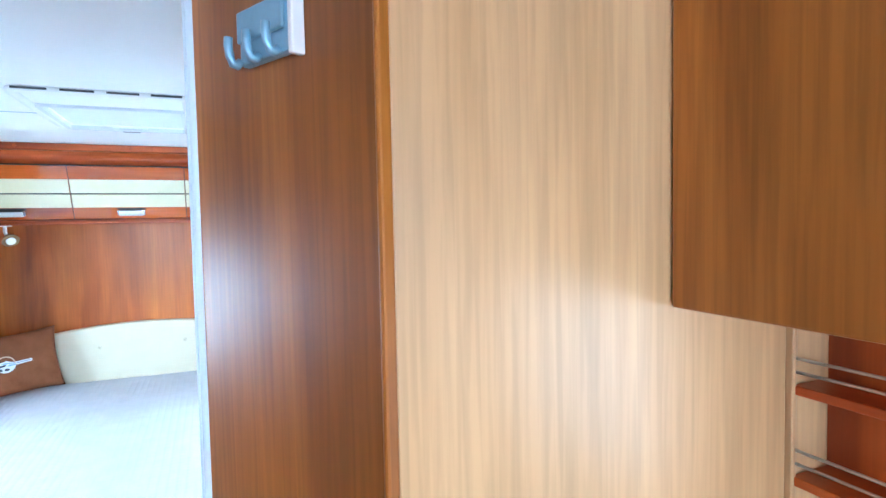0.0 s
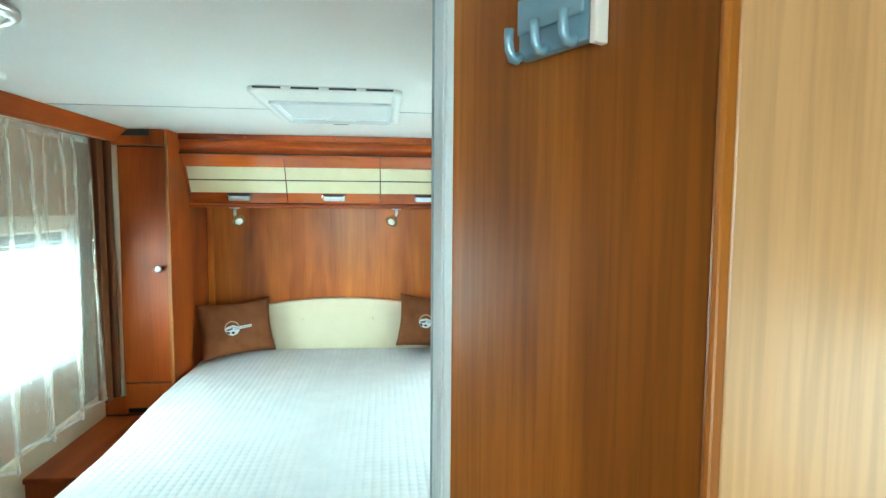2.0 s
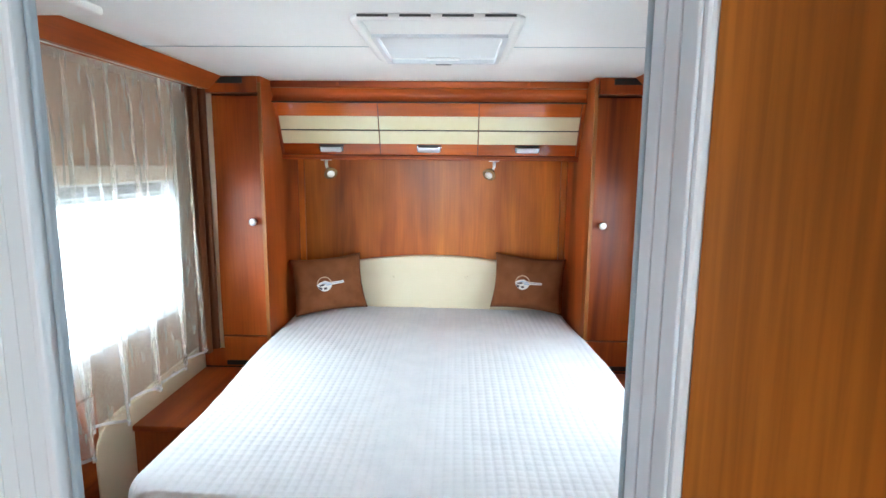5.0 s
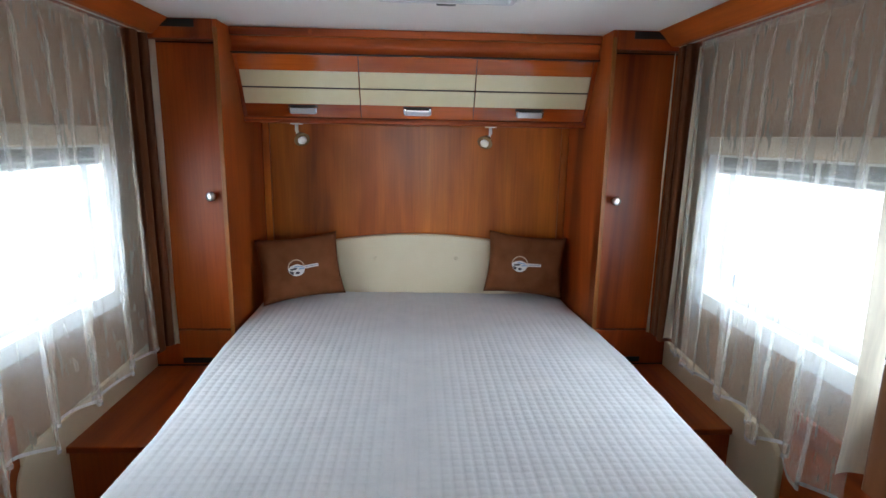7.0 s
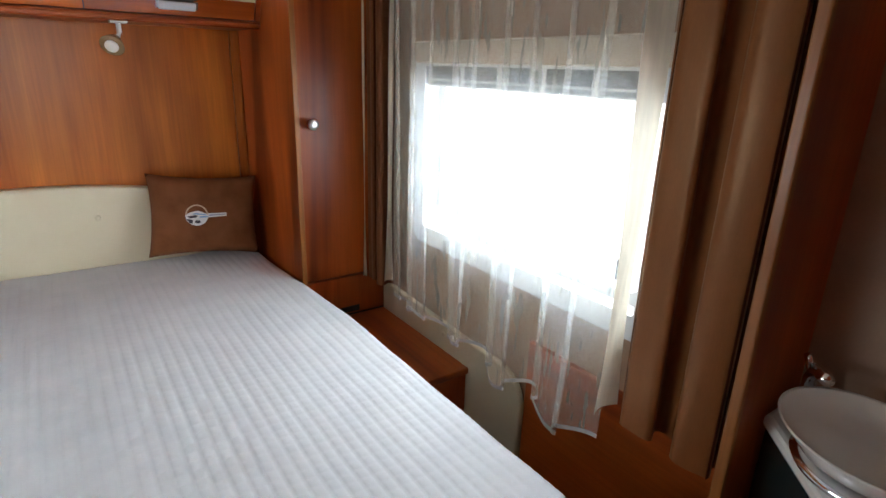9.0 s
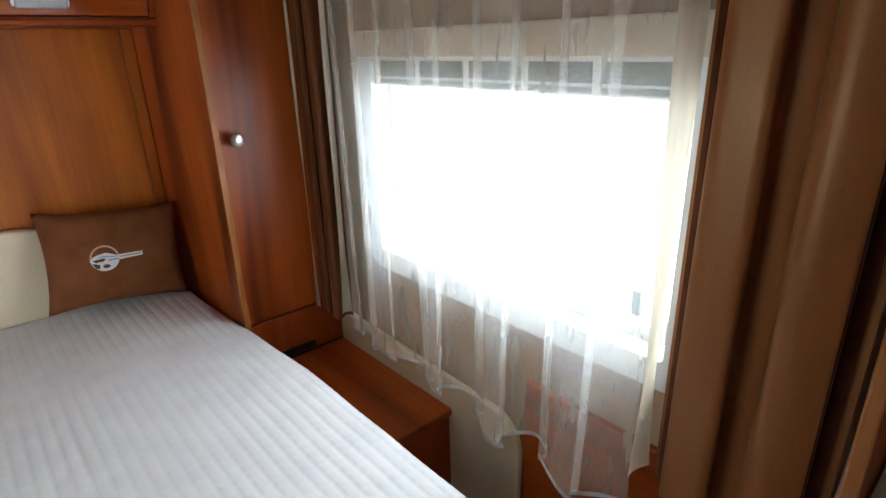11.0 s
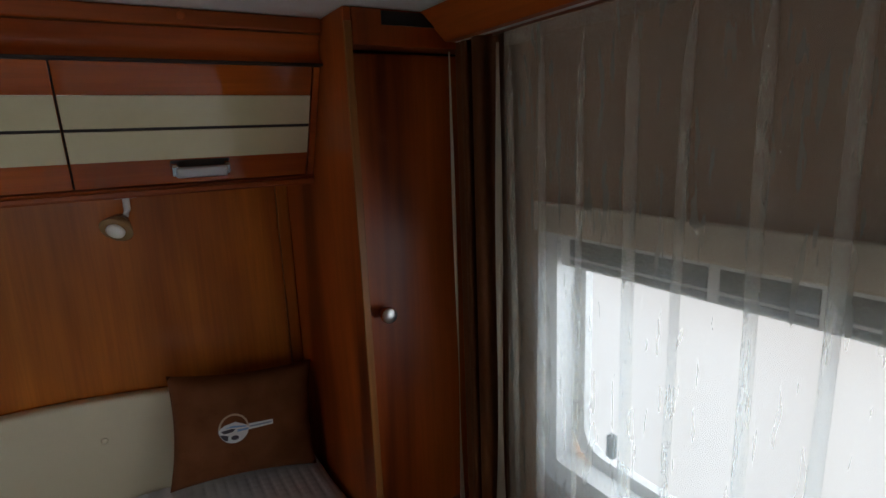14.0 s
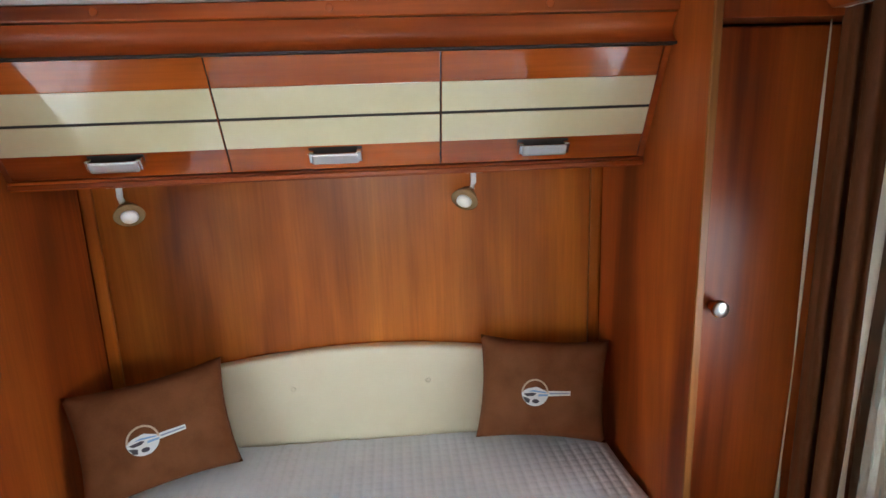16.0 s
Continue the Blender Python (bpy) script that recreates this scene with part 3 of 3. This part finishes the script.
    decal("badge_patch", [(cx + 0.008, cy - 0.010), (cx + 0.036, cy - 0.008), (cx + 0.037, cy - 0.003), (cx + 0.010, cy - 0.004)], M_PRINT_E, "light blue patch in the badge", 0.0016)
    decal("badge_bar", [(cx + 0.036, cy - 0.009), (cx + 0.100, cy - 0.004), (cx + 0.100, cy + 0.008), (cx + 0.036, cy + 0.006)], M_PRINT, "white printed bar")
    decal("badge_line", [(cx + 0.040, cy - 0.003), (cx + 0.097, cy + 0.000), (cx + 0.097, cy + 0.004), (cx + 0.040, cy + 0.001)], M_PRINT_B, "blue-grey printed lettering strip", 0.0016)


cushion(0.525, 3.212, 0.899, -4, -15, -5)
cushion(-0.530, 3.132, 0.899, 24, -17, 3)


# ---- steps and padded wall guards beside the bed ----
def side_step(s, y0):
    st = thing("bedside_step", (s * 0.93, 2.5, 0), "low cherry bedside step box between bed and wall", "step", "steps beside the bed")
    a, b = sorted((s * 0.70, s * (WALL - 0.004)))
    part("top", boxes((a, b, y0 - 0.012, 2.850, 0.520, 0.542), bevel=0.004), M_WOOD_Y, st)
    part("front", boxes((a, b, y0, y0 + 0.018, 0.0, 0.519), bevel=0.002), M_WOOD, st)
    part("side", boxes((*sorted((s * 0.70, s * 0.716)), y0 + 0.019, 2.850, 0.0, 0.519), bevel=0.002), M_WOOD, st)


side_step(1, 2.31)
side_step(-1, 2.24)


def wall_guard(s, y0):
    g = thing("wall_guard", (s * 1.08, 2.4, 0.3), "cream leatherette padded guard on the wall beside the step", "wall pad", "wall guards")
    y1, z0, z1, r = 2.850, 0.05, 0.655, 0.10
    out = [(y1, z0), (y1, z1)] + [(y0 + r - r * math.sin(radians(a)), z1 - 0.03 - r + r * math.cos(radians(a))) for a in range(0, 91, 10)] + [(y0 + 0.015, z0)]
    m = Matrix.Translation((s * WALL - (0.022 if s > 0 else 0) + (0.001 if s < 0 else -0.001), 0, 0)) @ AXES_X
    part("pad", prism(out, 0.021, m, 0.006), M_LEATHER, g)
    part("button", lathe([(0.008, 0), (0.008, 0.003), (0.004, 0.005)], pose(s * (WALL - 0.0225), 2.44, 0.60, 0, -s * 90)), M_LEATHER, g, "", True)


for name, s in (("wall_panel_right", 1), ("wall_panel_left", -1)):
    structure(name, boxes((*sorted((s * 1.078, s * (WALL - 0.001))), 1.436, 2.05, 0.0, 0.745), bevel=0.002), M_WOOD_Y, "dark cherry lower wall panel under the drape", "wall")
wall_guard(1, 2.06)
wall_guard(-1, 2.02)


# ---- windows, blinds, curtains ----
def bedroom_window(name, s):
    w = thing(name, (s * 1.09, 2.13, 1.3), "bedroom window in a pale grey frame with rounded corners", "window", kind="structure")
    cy, cz = (WIN_Y0 + WIN_Y1) / 2, (WIN_Z0 + WIN_Z1) / 2
    mm = Matrix.Translation((-1.095 if s < 0 else 1.045, cy, cz)) @ AXES_X
    part("frame", frame_ring(WIN_Y1 - WIN_Y0 + 0.06, WIN_Z1 - WIN_Z0 + 0.06, 0.05, 0.055, 0.050, mm), M_FRAME, w)
    part("inner_frame", frame_ring(WIN_Y1 - WIN_Y0 - 0.02, WIN_Z1 - WIN_Z0 - 0.02, 0.09, 0.035, 0.02, Matrix.Translation((-1.125 if s < 0 else 1.105, cy, cz)) @ AXES_X), M_FRAME, w)
    for y in (1.80, 2.42):
        part("latch", boxes((*sorted((s * 1.088, s * 1.104)), y, y + 0.018, 1.00, 1.05), bevel=0.003), M_BAR, w, "grey window latch")
    b = thing("window_blind", (s * 1.04, 2.13, 1.42), "rolled-up window blind with a grey gripped bottom bar", "blind", "window blinds")
    yb0, yb1 = WIN_Y0 + 0.03, WIN_Y1 - 0.03
    part("bar", boxes((*sorted((s * 1.050, s * 1.072)), yb0, yb1, 1.388, 1.450), bevel=0.004), M_FRAME, b, "pale bottom bar")
    part("cassette", boxes((*sorted((s * 1.034, s * 1.0445)), WIN_Y0 - 0.034, WIN_Y1 + 0.034, 1.452, 1.512), bevel=0.004), M_CASSETTE, b, "cream blind cassette")
    n = 5
    for i in range(n):
        y = yb0 + 0.02 + i * (yb1 - yb0 - 0.03) / n
        part("grip", boxes((*sorted((s * 1.047, s * 1.0495)), y, y + 0.135, 1.410, 1.446), bevel=0.001), M_BAR, b, "grey grip strip")
        part("grip_edge", boxes((*sorted((s * 1.047, s * 1.0495)), y, y + 0.135, 1.394, 1.405), bevel=0.001), M_BAR, b, "grey lower strip")


bedroom_window("window_1", 1)
bedroom_window("window_2", -1)


def fold_line(s, y0, y1, u, depth, seed, count):
    """Where a pleated cloth runs in plan: y along the rail, x by the folds."""
    y = y0 + (y1 - y0) * u
    ph = 2 * math.pi * count * u + 1.4 * noise.noise((u * 4.0, seed, 0.0))
    amp = depth * (0.65 + 0.5 * noise.noise((u * 6.0, seed, 7.0)))
    return y + 0.55 * amp * math.sin(2 * ph), amp * math.cos(ph)


def voile_line(u, seed, count):
    """Along the cloth: mostly flat, with a narrow threefold pleat in each length. Returns the share of the width and the depth."""
    k = u * count
    n, p = math.floor(k), k % 1.0
    w = 0.26 + 0.16 * noise.noise((n * 3.1, seed, 0.5))
    if p < 0.66:
        y = p / 0.66 * (0.80 + w * 0.5)
        x = 0.35 * math.sin(math.pi * p / 0.66)
    elif p < 0.78:
        t = (p - 0.66) / 0.12
        y = 0.80 + w * 0.5 - w * t
        x = -0.5 * math.sin(math.pi * t) - 0.3 * t
    else:
        t = (p - 0.78) / 0.22
        y = 0.80 - w * 0.5 + (0.20 + w * 0.5) * t
        x = -0.3 * (1 - t)
    return (n + y) / count, x


def curtain_sheer(s, seed):
    c = thing("net_curtain", (s * 0.99, 2.2, 1.84), "white sheer net curtain gathered on a rail over the window", "curtain", "net curtains")
    y0, y1 = 1.735, 2.635

    def hem(u):
        return 0.685 + 0.016 * math.sin(2 * math.pi * 3.6 * u + 0.6 + seed) + 0.02 * noise.noise((u * 5, seed, 3)) - 0.02 * (1 - u)

    def at(u, v, out=0.0):
        zt, zb = 1.838, hem(u)
        z = zb + (zt - zb) * v
        g = (1 - v)
        f, x = voile_line(u, seed, 9)
        drift = 0.02 * noise.noise((u * 3.0, seed, g * 1.6)) * g
        y = y0 + (y1 - y0) * f + drift
        wave = (0.006 + 0.026 * g ** 1.5) * math.sin(2 * math.pi * 4.3 * u + 1.7 * noise.noise((u * 2.5, seed, 4.0)) + seed)
        y2, x2 = fold_line(s, y0, y1, u, 0.006, seed + 5, 26)
        k = max(0.0, (v - 0.90) / 0.10) ** 1.5
        bulge = -0.035 * (1 - u) ** 2 * g
        return (s * (0.995 + (1 - k) * (0.022 * x + wave) + k * x2 + bulge - out), (1 - k) * y + k * y2, z)
    part("cloth", sheet(350, 44, at), M_SHEER, c, "", True)
    part("hem", sheet(350, 2, lambda u, v: at(u, 0.009 * v, 0.0012)), M_HEM, c, "denser white hem", True)
    part("heading", sheet(350, 3, lambda u, v: at(u, 0.978 + 0.022 * v, 0.0015)), M_SHEER, c, "gathered white heading tape", True)


curtain_sheer(1, 2.0)
curtain_sheer(-1, 9.0)


def drape(s, y0, y1, zt, zb, x_mid, count, seed, band, deep=0.022, label="", stuff=M_DRAPE):
    """A heavy curtain: satin with a velvet band and a cream lined edge."""
    c = thing("drape", (s * x_mid, (y0 + y1) / 2, zt), label, "curtain", "bronze drapes")

    def at(u, v, out=0.0):
        z = zb + (zt - zb) * v
        y, x = fold_line(s, y0, y1, u, deep + 0.006 * (1 - v), seed, count)
        return (s * (x_mid + x - out), y, z)
    part("cloth", sheet(90, 24, at), stuff, c, "", True)
    for b0, b1 in band:
        part("band", sheet(16, 24, lambda u, v: at(b0 + (b1 - b0) * u, v, 0.006)), M_VELVET, c, "dark velvet band", True)
    return c


def lining(s, y, zt, zb, x, w, parent, lab="cream lining edge", taper=0.0):
    """The lined edge turned out of a drape; with a taper it opens from nothing at the top."""
    def at(u, v):
        k = 1 - taper * v
        return (s * (x - w * u * k), y + 0.012 * math.sin(3 * u + 6 * v) * (1 - v), zb + (zt - zb) * v)
    part("lining", sheet(6, 20, at), M_LINING, parent, lab, True)


lab_near = "bronze satin drape with dark velvet bands hanging at the window"
d1 = drape(1, 1.455, 1.700, 1.85, 0.76, 0.985, 2.0, 4.0, ((0.02, 0.075), (0.095, 0.16), (0.84, 0.905), (0.925, 0.98)), 0.036, label=lab_near)
lining(1, 1.715, 1.85, 0.76, 1.02, 0.075, d1)
lining(1, 1.442, 1.85, 0.70, 1.05, 0.08, d1)
d2 = drape(1, 2.685, 2.820, 1.845, 0.70, 1.004, 2.0, 6.0, (), 0.026, label="velvet-banded bronze drape bunched against the wardrobe, shade painted into its colour", stuff=M_DRAPE_SHADED)
lining(1, 2.836, 1.85, 0.69, 0.997, 0.014, d2, taper=0.75)
lining(1, 2.682, 1.83, 0.72, 1.02, 0.034, d2, taper=0.8)
d3 = drape(-1, 1.430, 1.700, 1.85, 0.76, 0.985, 2.0, 14.0, ((0.02, 0.075), (0.095, 0.16), (0.84, 0.905), (0.925, 0.98)), 0.036, label=lab_near)
lining(-1, 1.715, 1.85, 0.76, 1.02, 0.075, d3)
d4 = drape(-1, 2.685, 2.820, 1.845, 0.66, 1.004, 2.0, 16.0, (), 0.026, label="velvet-banded bronze drape bunched against the wardrobe, shade painted into its colour", stuff=M_DRAPE_SHADED)
lining(-1, 2.836, 1.855, 0.64, 0.997, 0.024, d4)


def pelmet(s):
    p = thing("pelmet", (s * 1.04, 2.1, 1.84), "slanting cherry pelmet along the wall above the curtains", "trim", kind="structure")
    o = [(s * WALL, CEIL - 0.003), (s * 0.905, CEIL - 0.003), (s * 0.965, 1.846), (s * 0.985, 1.846), (s * 0.985, 1.868), (s * WALL, 1.868)]
    part("board", prism(o, 1.415, Matrix(((1, 0, 0, 0), (0, 0, 1, 1.435), (0, 1, 0, 0), (0, 0, 0, 1)))), M_WOOD_Y, p)
    part("rail", boxes((*sorted((s * 0.986, s * 1.002)), 1.437, 2.845, 1.846, 1.862), bevel=0.002), M_PLASTIC, p, "white curtain rail")


pelmet(1)
pelmet(-1)

# ---- ceiling fittings ----
hx, hy = 0.082, 2.105
hatch = thing("roof_hatch", (hx, hy, CEIL), "white roof hatch frame with a closed frosted blind", "roof hatch")
part("frame", frame_ring(0.46, 0.64, 0.05, 0.032, -0.011, Matrix.Translation((hx, hy, CEIL))), M_PLASTIC, hatch, "", True)
part("front_apron", boxes((hx - 0.199, hx + 0.199, hy - 0.289, 1.975, CEIL - 0.010, CEIL), bevel=0.004), M_PLASTIC, hatch, "white slotted front apron")
part("inner_frame", frame_ring(0.40, 0.43, 0.015, 0.014, -0.014, Matrix.Translation((hx, 2.19, CEIL - 0.004))), M_FRAME, hatch)
part("blind_panel", boxes((hx - 0.187, hx + 0.187, 1.986, 2.394, CEIL + 0.001, CEIL + 0.005)), M_PANE, hatch, "pale frosted blind")
part("handle", boxes((hx - 0.06, hx + 0.06, 2.374, 2.386, CEIL - 0.010, CEIL - 0.0005), bevel=0.003), M_PLASTIC, hatch, "white pull bar")
part("catch", boxes((hx - 0.03, hx + 0.03, 2.428, 2.442, CEIL - 0.016, CEIL - 0.001), bevel=0.003), M_BAR, hatch, "grey catch")
for i in range(4):
    x = hx - 0.205 + i * 0.109
    part("vent_slot", boxes((x, x + 0.080, hy - 0.3225, hy - 0.3203, CEIL - 0.009, CEIL - 0.003)), M_BLACK, hatch, "black air slot")


def ceiling_lamp(x, y):
    c = thing("ceiling_lamp", (x, y, CEIL), "round white ceiling lamp with a chrome ring", "lamp", "ceiling lamps")
    part("ring", lathe([(0.085, 0), (0.085, -0.010), (0.070, -0.018), (0.066, -0.012)], pose(x, y, CEIL)), M_STEEL, c, "", True)
    part("glass", lathe([(0.066, -0.008), (0.055, -0.020), (0.025, -0.027), (0.004, -0.028)], pose(x, y, CEIL)), M_LAMPGLASS, c, "frosted glass dome", True)


ceiling_lamp(-0.48, 1.19)
ceiling_lamp(0.43, 1.16)
fx = thing("ceiling_vent", (-0.85, 1.64, CEIL), "flat white ceiling fitting", "vent")
part("cover", boxes((-0.95, -0.745, 1.55, 1.735, CEIL - 0.022, CEIL), bevel=0.008), M_PLASTIC, fx)

# ---- doorway between corridor and bedroom ----
dj = thing("doorway_jamb", (0.33, 0.87, 0), "ribbed pale aluminium door jamb beside the bedroom doorway", "door jamb", kind="structure")
part("core", boxes((0.326, 0.41, 0.758, 0.872, 0, CEIL - 0.002), bevel=0.004), M_ALU, dj)
for i in range(3):
    y = 0.764 + i * 0.036
    part("rib", boxes((0.3225, 0.3265, y, y + 0.033, 0, CEIL - 0.002), bevel=0.002), M_ALU, dj)
part("edge_seal", boxes((0.320, 0.326, 0.873, 0.880, 0, CEIL - 0.002), bevel=0.002), M_SEAL, dj, "grey edge seal")
tb = thing("tambour_door", (-0.5, 0.95, 0), "pale grey ribbed tambour door pushed open", "door", kind="structure")
for i in range(20):
    x = -0.3605 - i * 0.020
    part("slat", boxes((x - 0.0197, x, 0.93, 0.945, 0.005, CEIL - 0.004), bevel=0.0015), M_TAMBOUR, tb)
part("lead_rail", boxes((-0.360, -0.346, 0.925, 0.960, 0.005, CEIL - 0.004), bevel=0.004), M_ALU, tb, "aluminium leading rail")
part("lead_seal", boxes((-0.3455, -0.338, 0.944, 0.958, 0.005, CEIL - 0.004), bevel=0.003), M_SEAL, tb, "grey rubber lip")
structure("wall_partition_left", boxes((-WALL + 0.001, -0.362, 0.947, 0.958, 0, CEIL - 0.001)), M_WOOD, "cherry partition wall beside the bedroom doorway", "wall")
structure("wall_partition_right", boxes((0.411, WALL - 0.001, 0.85, 0.885, 0, CEIL - 0.001)), M_WOOD, "cherry partition wall between vanity and corridor", "wall")

# slanting corridor panel with the coat hooks
P0, P1 = Vector((0.334, 0.755, 0)), Vector((0.481, 0.470, 0))
along = (P1 - P0).normalized()
out = Vector((-along.y, along.x, 0)) * -1
if out.x > 0:
    out = -out
length = (P1 - P0).length
PM = Matrix(((along.x, out.x, 0, P0.x), (along.y, out.y, 0, P0.y), (0, 0, 1, 0), (0, 0, 0, 1)))
bm = boxes((0.0, length, -0.018, 0.0, 0.0, CEIL - 0.002), bevel=0.001)
bm.transform(PM)
structure("wall_slanted", bm, M_TEAK, "slanting upright-grained cherry corridor panel", "wall")
bm = boxes((length - 0.003, length + 0.004, -0.02, 0.003, 0.0, CEIL - 0.002), bevel=0.003)
bm.transform(PM)
structure("trim_corner", bm, M_TEAK, "brown wooden corner strip", "trim")

hooks = thing("coat_hooks", PM @ Vector((0.14, 0, 1.74)), "silver plastic coat rack with three hooks on the panel", "coat rack")


def on_panel(bm):
    bm.transform(PM)
    return bm


A0, A1, Z0, Z1 = 0.127, 0.215, 1.694, 1.752
part("plate", on_panel(boxes((A0, A1, 0.001, 0.014, Z0, Z1), bevel=0.004)), M_HOOK, hooks)
part("top_plate", on_panel(boxes((A0 + 0.004, A1 - 0.004, 0.0145, 0.019, Z0 + 0.022, Z1 - 0.004), bevel=0.002)), M_HOOK, hooks)
part("end_strip", on_panel(boxes((A1 + 0.001, A1 + 0.009, 0.001, 0.016, Z0 - 0.004, Z1), bevel=0.002)), M_PLASTIC, hooks, "white end strip")
for i in range(3):
    a = A0 + 0.004 + i * 0.034
    pts = [(a, 0.015, 1.699), (a, 0.019, 1.694), (a, 0.024, 1.695), (a, 0.027, 1.702), (a, 0.0285, 1.712), (a, 0.028, 1.721)]
    part("hook", on_panel(tube(pts, 0.0045)), M_HOOK, hooks, "", True)

# light corridor panel facing the camera, overhead cupboard and shelves
structure("wall_kitchen_end", boxes((0.492, 1.000, 0.470, 0.490, 0.0, CEIL - 0.002), bevel=0.002), M_PEAR, "pale pear-wood panel closing the kitchen", "wall")
oc = thing("kitchen_cupboard", (0.95, 0.1, 1.5), "cherry overhead cupboard on the kitchen side", "cabinet")
part("front", boxes((0.808, 0.824, -0.75, 0.467, 1.429, CEIL - 0.003), bevel=0.003), M_TEAK, oc)
part("carcass", boxes((0.825, WALL - 0.003, -0.75, 0.467, 1.433, CEIL - 0.003)), M_WOOD, oc)
rack = thing("spice_shelf", (1.05, 0.3, 0.9), "cherry wall shelf with wire rails under the cupboard", "shelf")
part("end_panel", boxes((1.001, 1.010, 0.462, 0.490, 0.88, 1.428), bevel=0.002), M_PEAR, rack)
part("end_lining", boxes((1.011, 1.090, 0.470, 0.490, 0.88, 1.428), bevel=0.001), M_PEAR, rack)
part("back", boxes((1.080, WALL - 0.003, 0.20, 0.469, 0.88, 1.428)), M_WOOD, rack)
for z in (1.316, 1.200, 1.084):
    bd = part("board", boxes((1.006, 1.079, 0.20, 0.468, z - 0.012, z), bevel=0.002), M_WOOD_Y, rack)
    for dz in (0.017, 0.034):
        part("rail", tube([(1.008, 0.20, z + dz), (1.008, 0.468, z + dz)], 0.0020, 6), M_STEEL, bd, "thin steel rail", True)
ct = thing("kitchen_counter", (0.9, -0.2, 0), "plain kitchen base cupboard with a pale worktop", "cabinet")
part("base", boxes((0.72, WALL - 0.003, -1.6, 0.467, 0.0, 0.85)), M_WOOD, ct)
part("worktop", boxes((0.70, WALL - 0.003, -1.62, 0.468, 0.851, 0.885), bevel=0.005), M_LEATHER, ct, "pale worktop")

# left corridor side: the washroom wall and its door, slid open
structure("wall_washroom", boxes((-0.62, -0.60, -1.1, 0.920, 0.0, CEIL - 0.002)), M_WOOD, "cherry washroom wall along the corridor", "wall")
wd = thing("sliding_door", (-0.5, 0.8, 0), "pale wood sliding bedroom door standing open, with a push-button lock", "door", kind="structure")
part("leaf", boxes((-0.598, -0.437, 0.893, 0.918, 0.005, CEIL - 0.006), bevel=0.003), M_PEAR, wd)
lk = part("lock_plate", lathe([(0.018, 0), (0.018, 0.002), (0.0165, 0.0035)], pose(-0.49, 0.893, 1.67, 90)), M_STEEL, wd, "silver lock rosette", True)
part("lock_button", lathe([(0.010, 0.0035), (0.010, 0.006), (0.007, 0.007)], pose(-0.49, 0.893, 1.67, 90)), M_BLACK, wd, "dark push button", True)

# ---- vanity corner of the bedroom ----
structure("wall_vanity_end", boxes((0.896, WALL - 0.001, 1.418, 1.432, 0, CEIL - 0.002), bevel=0.002), M_WOOD, "cherry end panel between vanity and window", "wall")
structure("trim_vanity_edge", boxes((0.882, 0.8955, 1.416, 1.434, 0, CEIL - 0.002), bevel=0.003), M_EDGE, "light edge strip of the vanity end panel", "trim")
van = thing("vanity", (0.95, 1.15, 0), "dark-fronted corner vanity with a white top", "vanity")
FLAT = Matrix.Identity(4)
part("body", prism([(1.09, 0.89), (1.09, 1.414), (0.985, 1.414), (0.86, 1.29), (0.76, 1.15), (0.74, 0.89)], 0.905, FLAT, 0.008), M_DARKTOP, van, "dark glossy front")
part("top", prism([(1.09, 0.888), (1.09, 1.415), (0.972, 1.415), (0.84, 1.28), (0.742, 1.145), (0.72, 0.888)], 0.026, Matrix.Translation((0, 0, 0.906)), 0.008), M_CERAMIC, van, "white vanity top")
BX, BY, BZ = 0.925, 1.270, 0.9325
bs = thing("wash_basin", (BX, BY, BZ), "shallow oval white wash basin with chrome foot ring", "basin")
sc = Matrix.Translation((BX, BY, BZ)) @ Matrix.Rotation(radians(-35), 4, "Z") @ Matrix.Diagonal((0.95, 1.12, 1, 1))
part("bowl", lathe([(0.055, 0.014), (0.080, 0.030), (0.104, 0.060), (0.108, 0.066), (0.103, 0.064), (0.070, 0.036), (0.045, 0.026), (0.012, 0.024)], sc, 40), M_CERAMIC, bs, "", True)
part("foot_ring", lathe([(0.060, 0.0), (0.080, 0.004), (0.084, 0.012), (0.072, 0.018), (0.056, 0.014)], sc, 40), M_CHROME, bs, "chrome foot ring", True)
tp = thing("tap", (1.03, 1.385, 0.9325), "small chrome tap behind the basin", "tap")
part("body", tube([(1.025, 1.385, 0.9325), (1.025, 1.385, 0.995), (1.018, 1.378, 1.015), (0.985, 1.350, 1.020)], 0.010), M_CHROME, tp, "", True)
part("lever", tube([(1.025, 1.385, 1.004), (1.015, 1.392, 1.035)], 0.006), M_CHROME, tp, "", True)
tw = thing("hand_towel", (1.04, 1.14, 0.9325), "folded white towel standing on the vanity", "towel")
part("cloth", sheet(40, 8, lambda u, v: (1.035 + 0.035 * math.cos(6.283 * u) * (1 - 0.35 * v) + 0.006 * math.cos(31 * u), 1.14 + 0.05 * math.sin(6.283 * u) * (1 - 0.3 * v), 0.9328 + 0.12 * v)), M_TOWEL, tw, "", True)
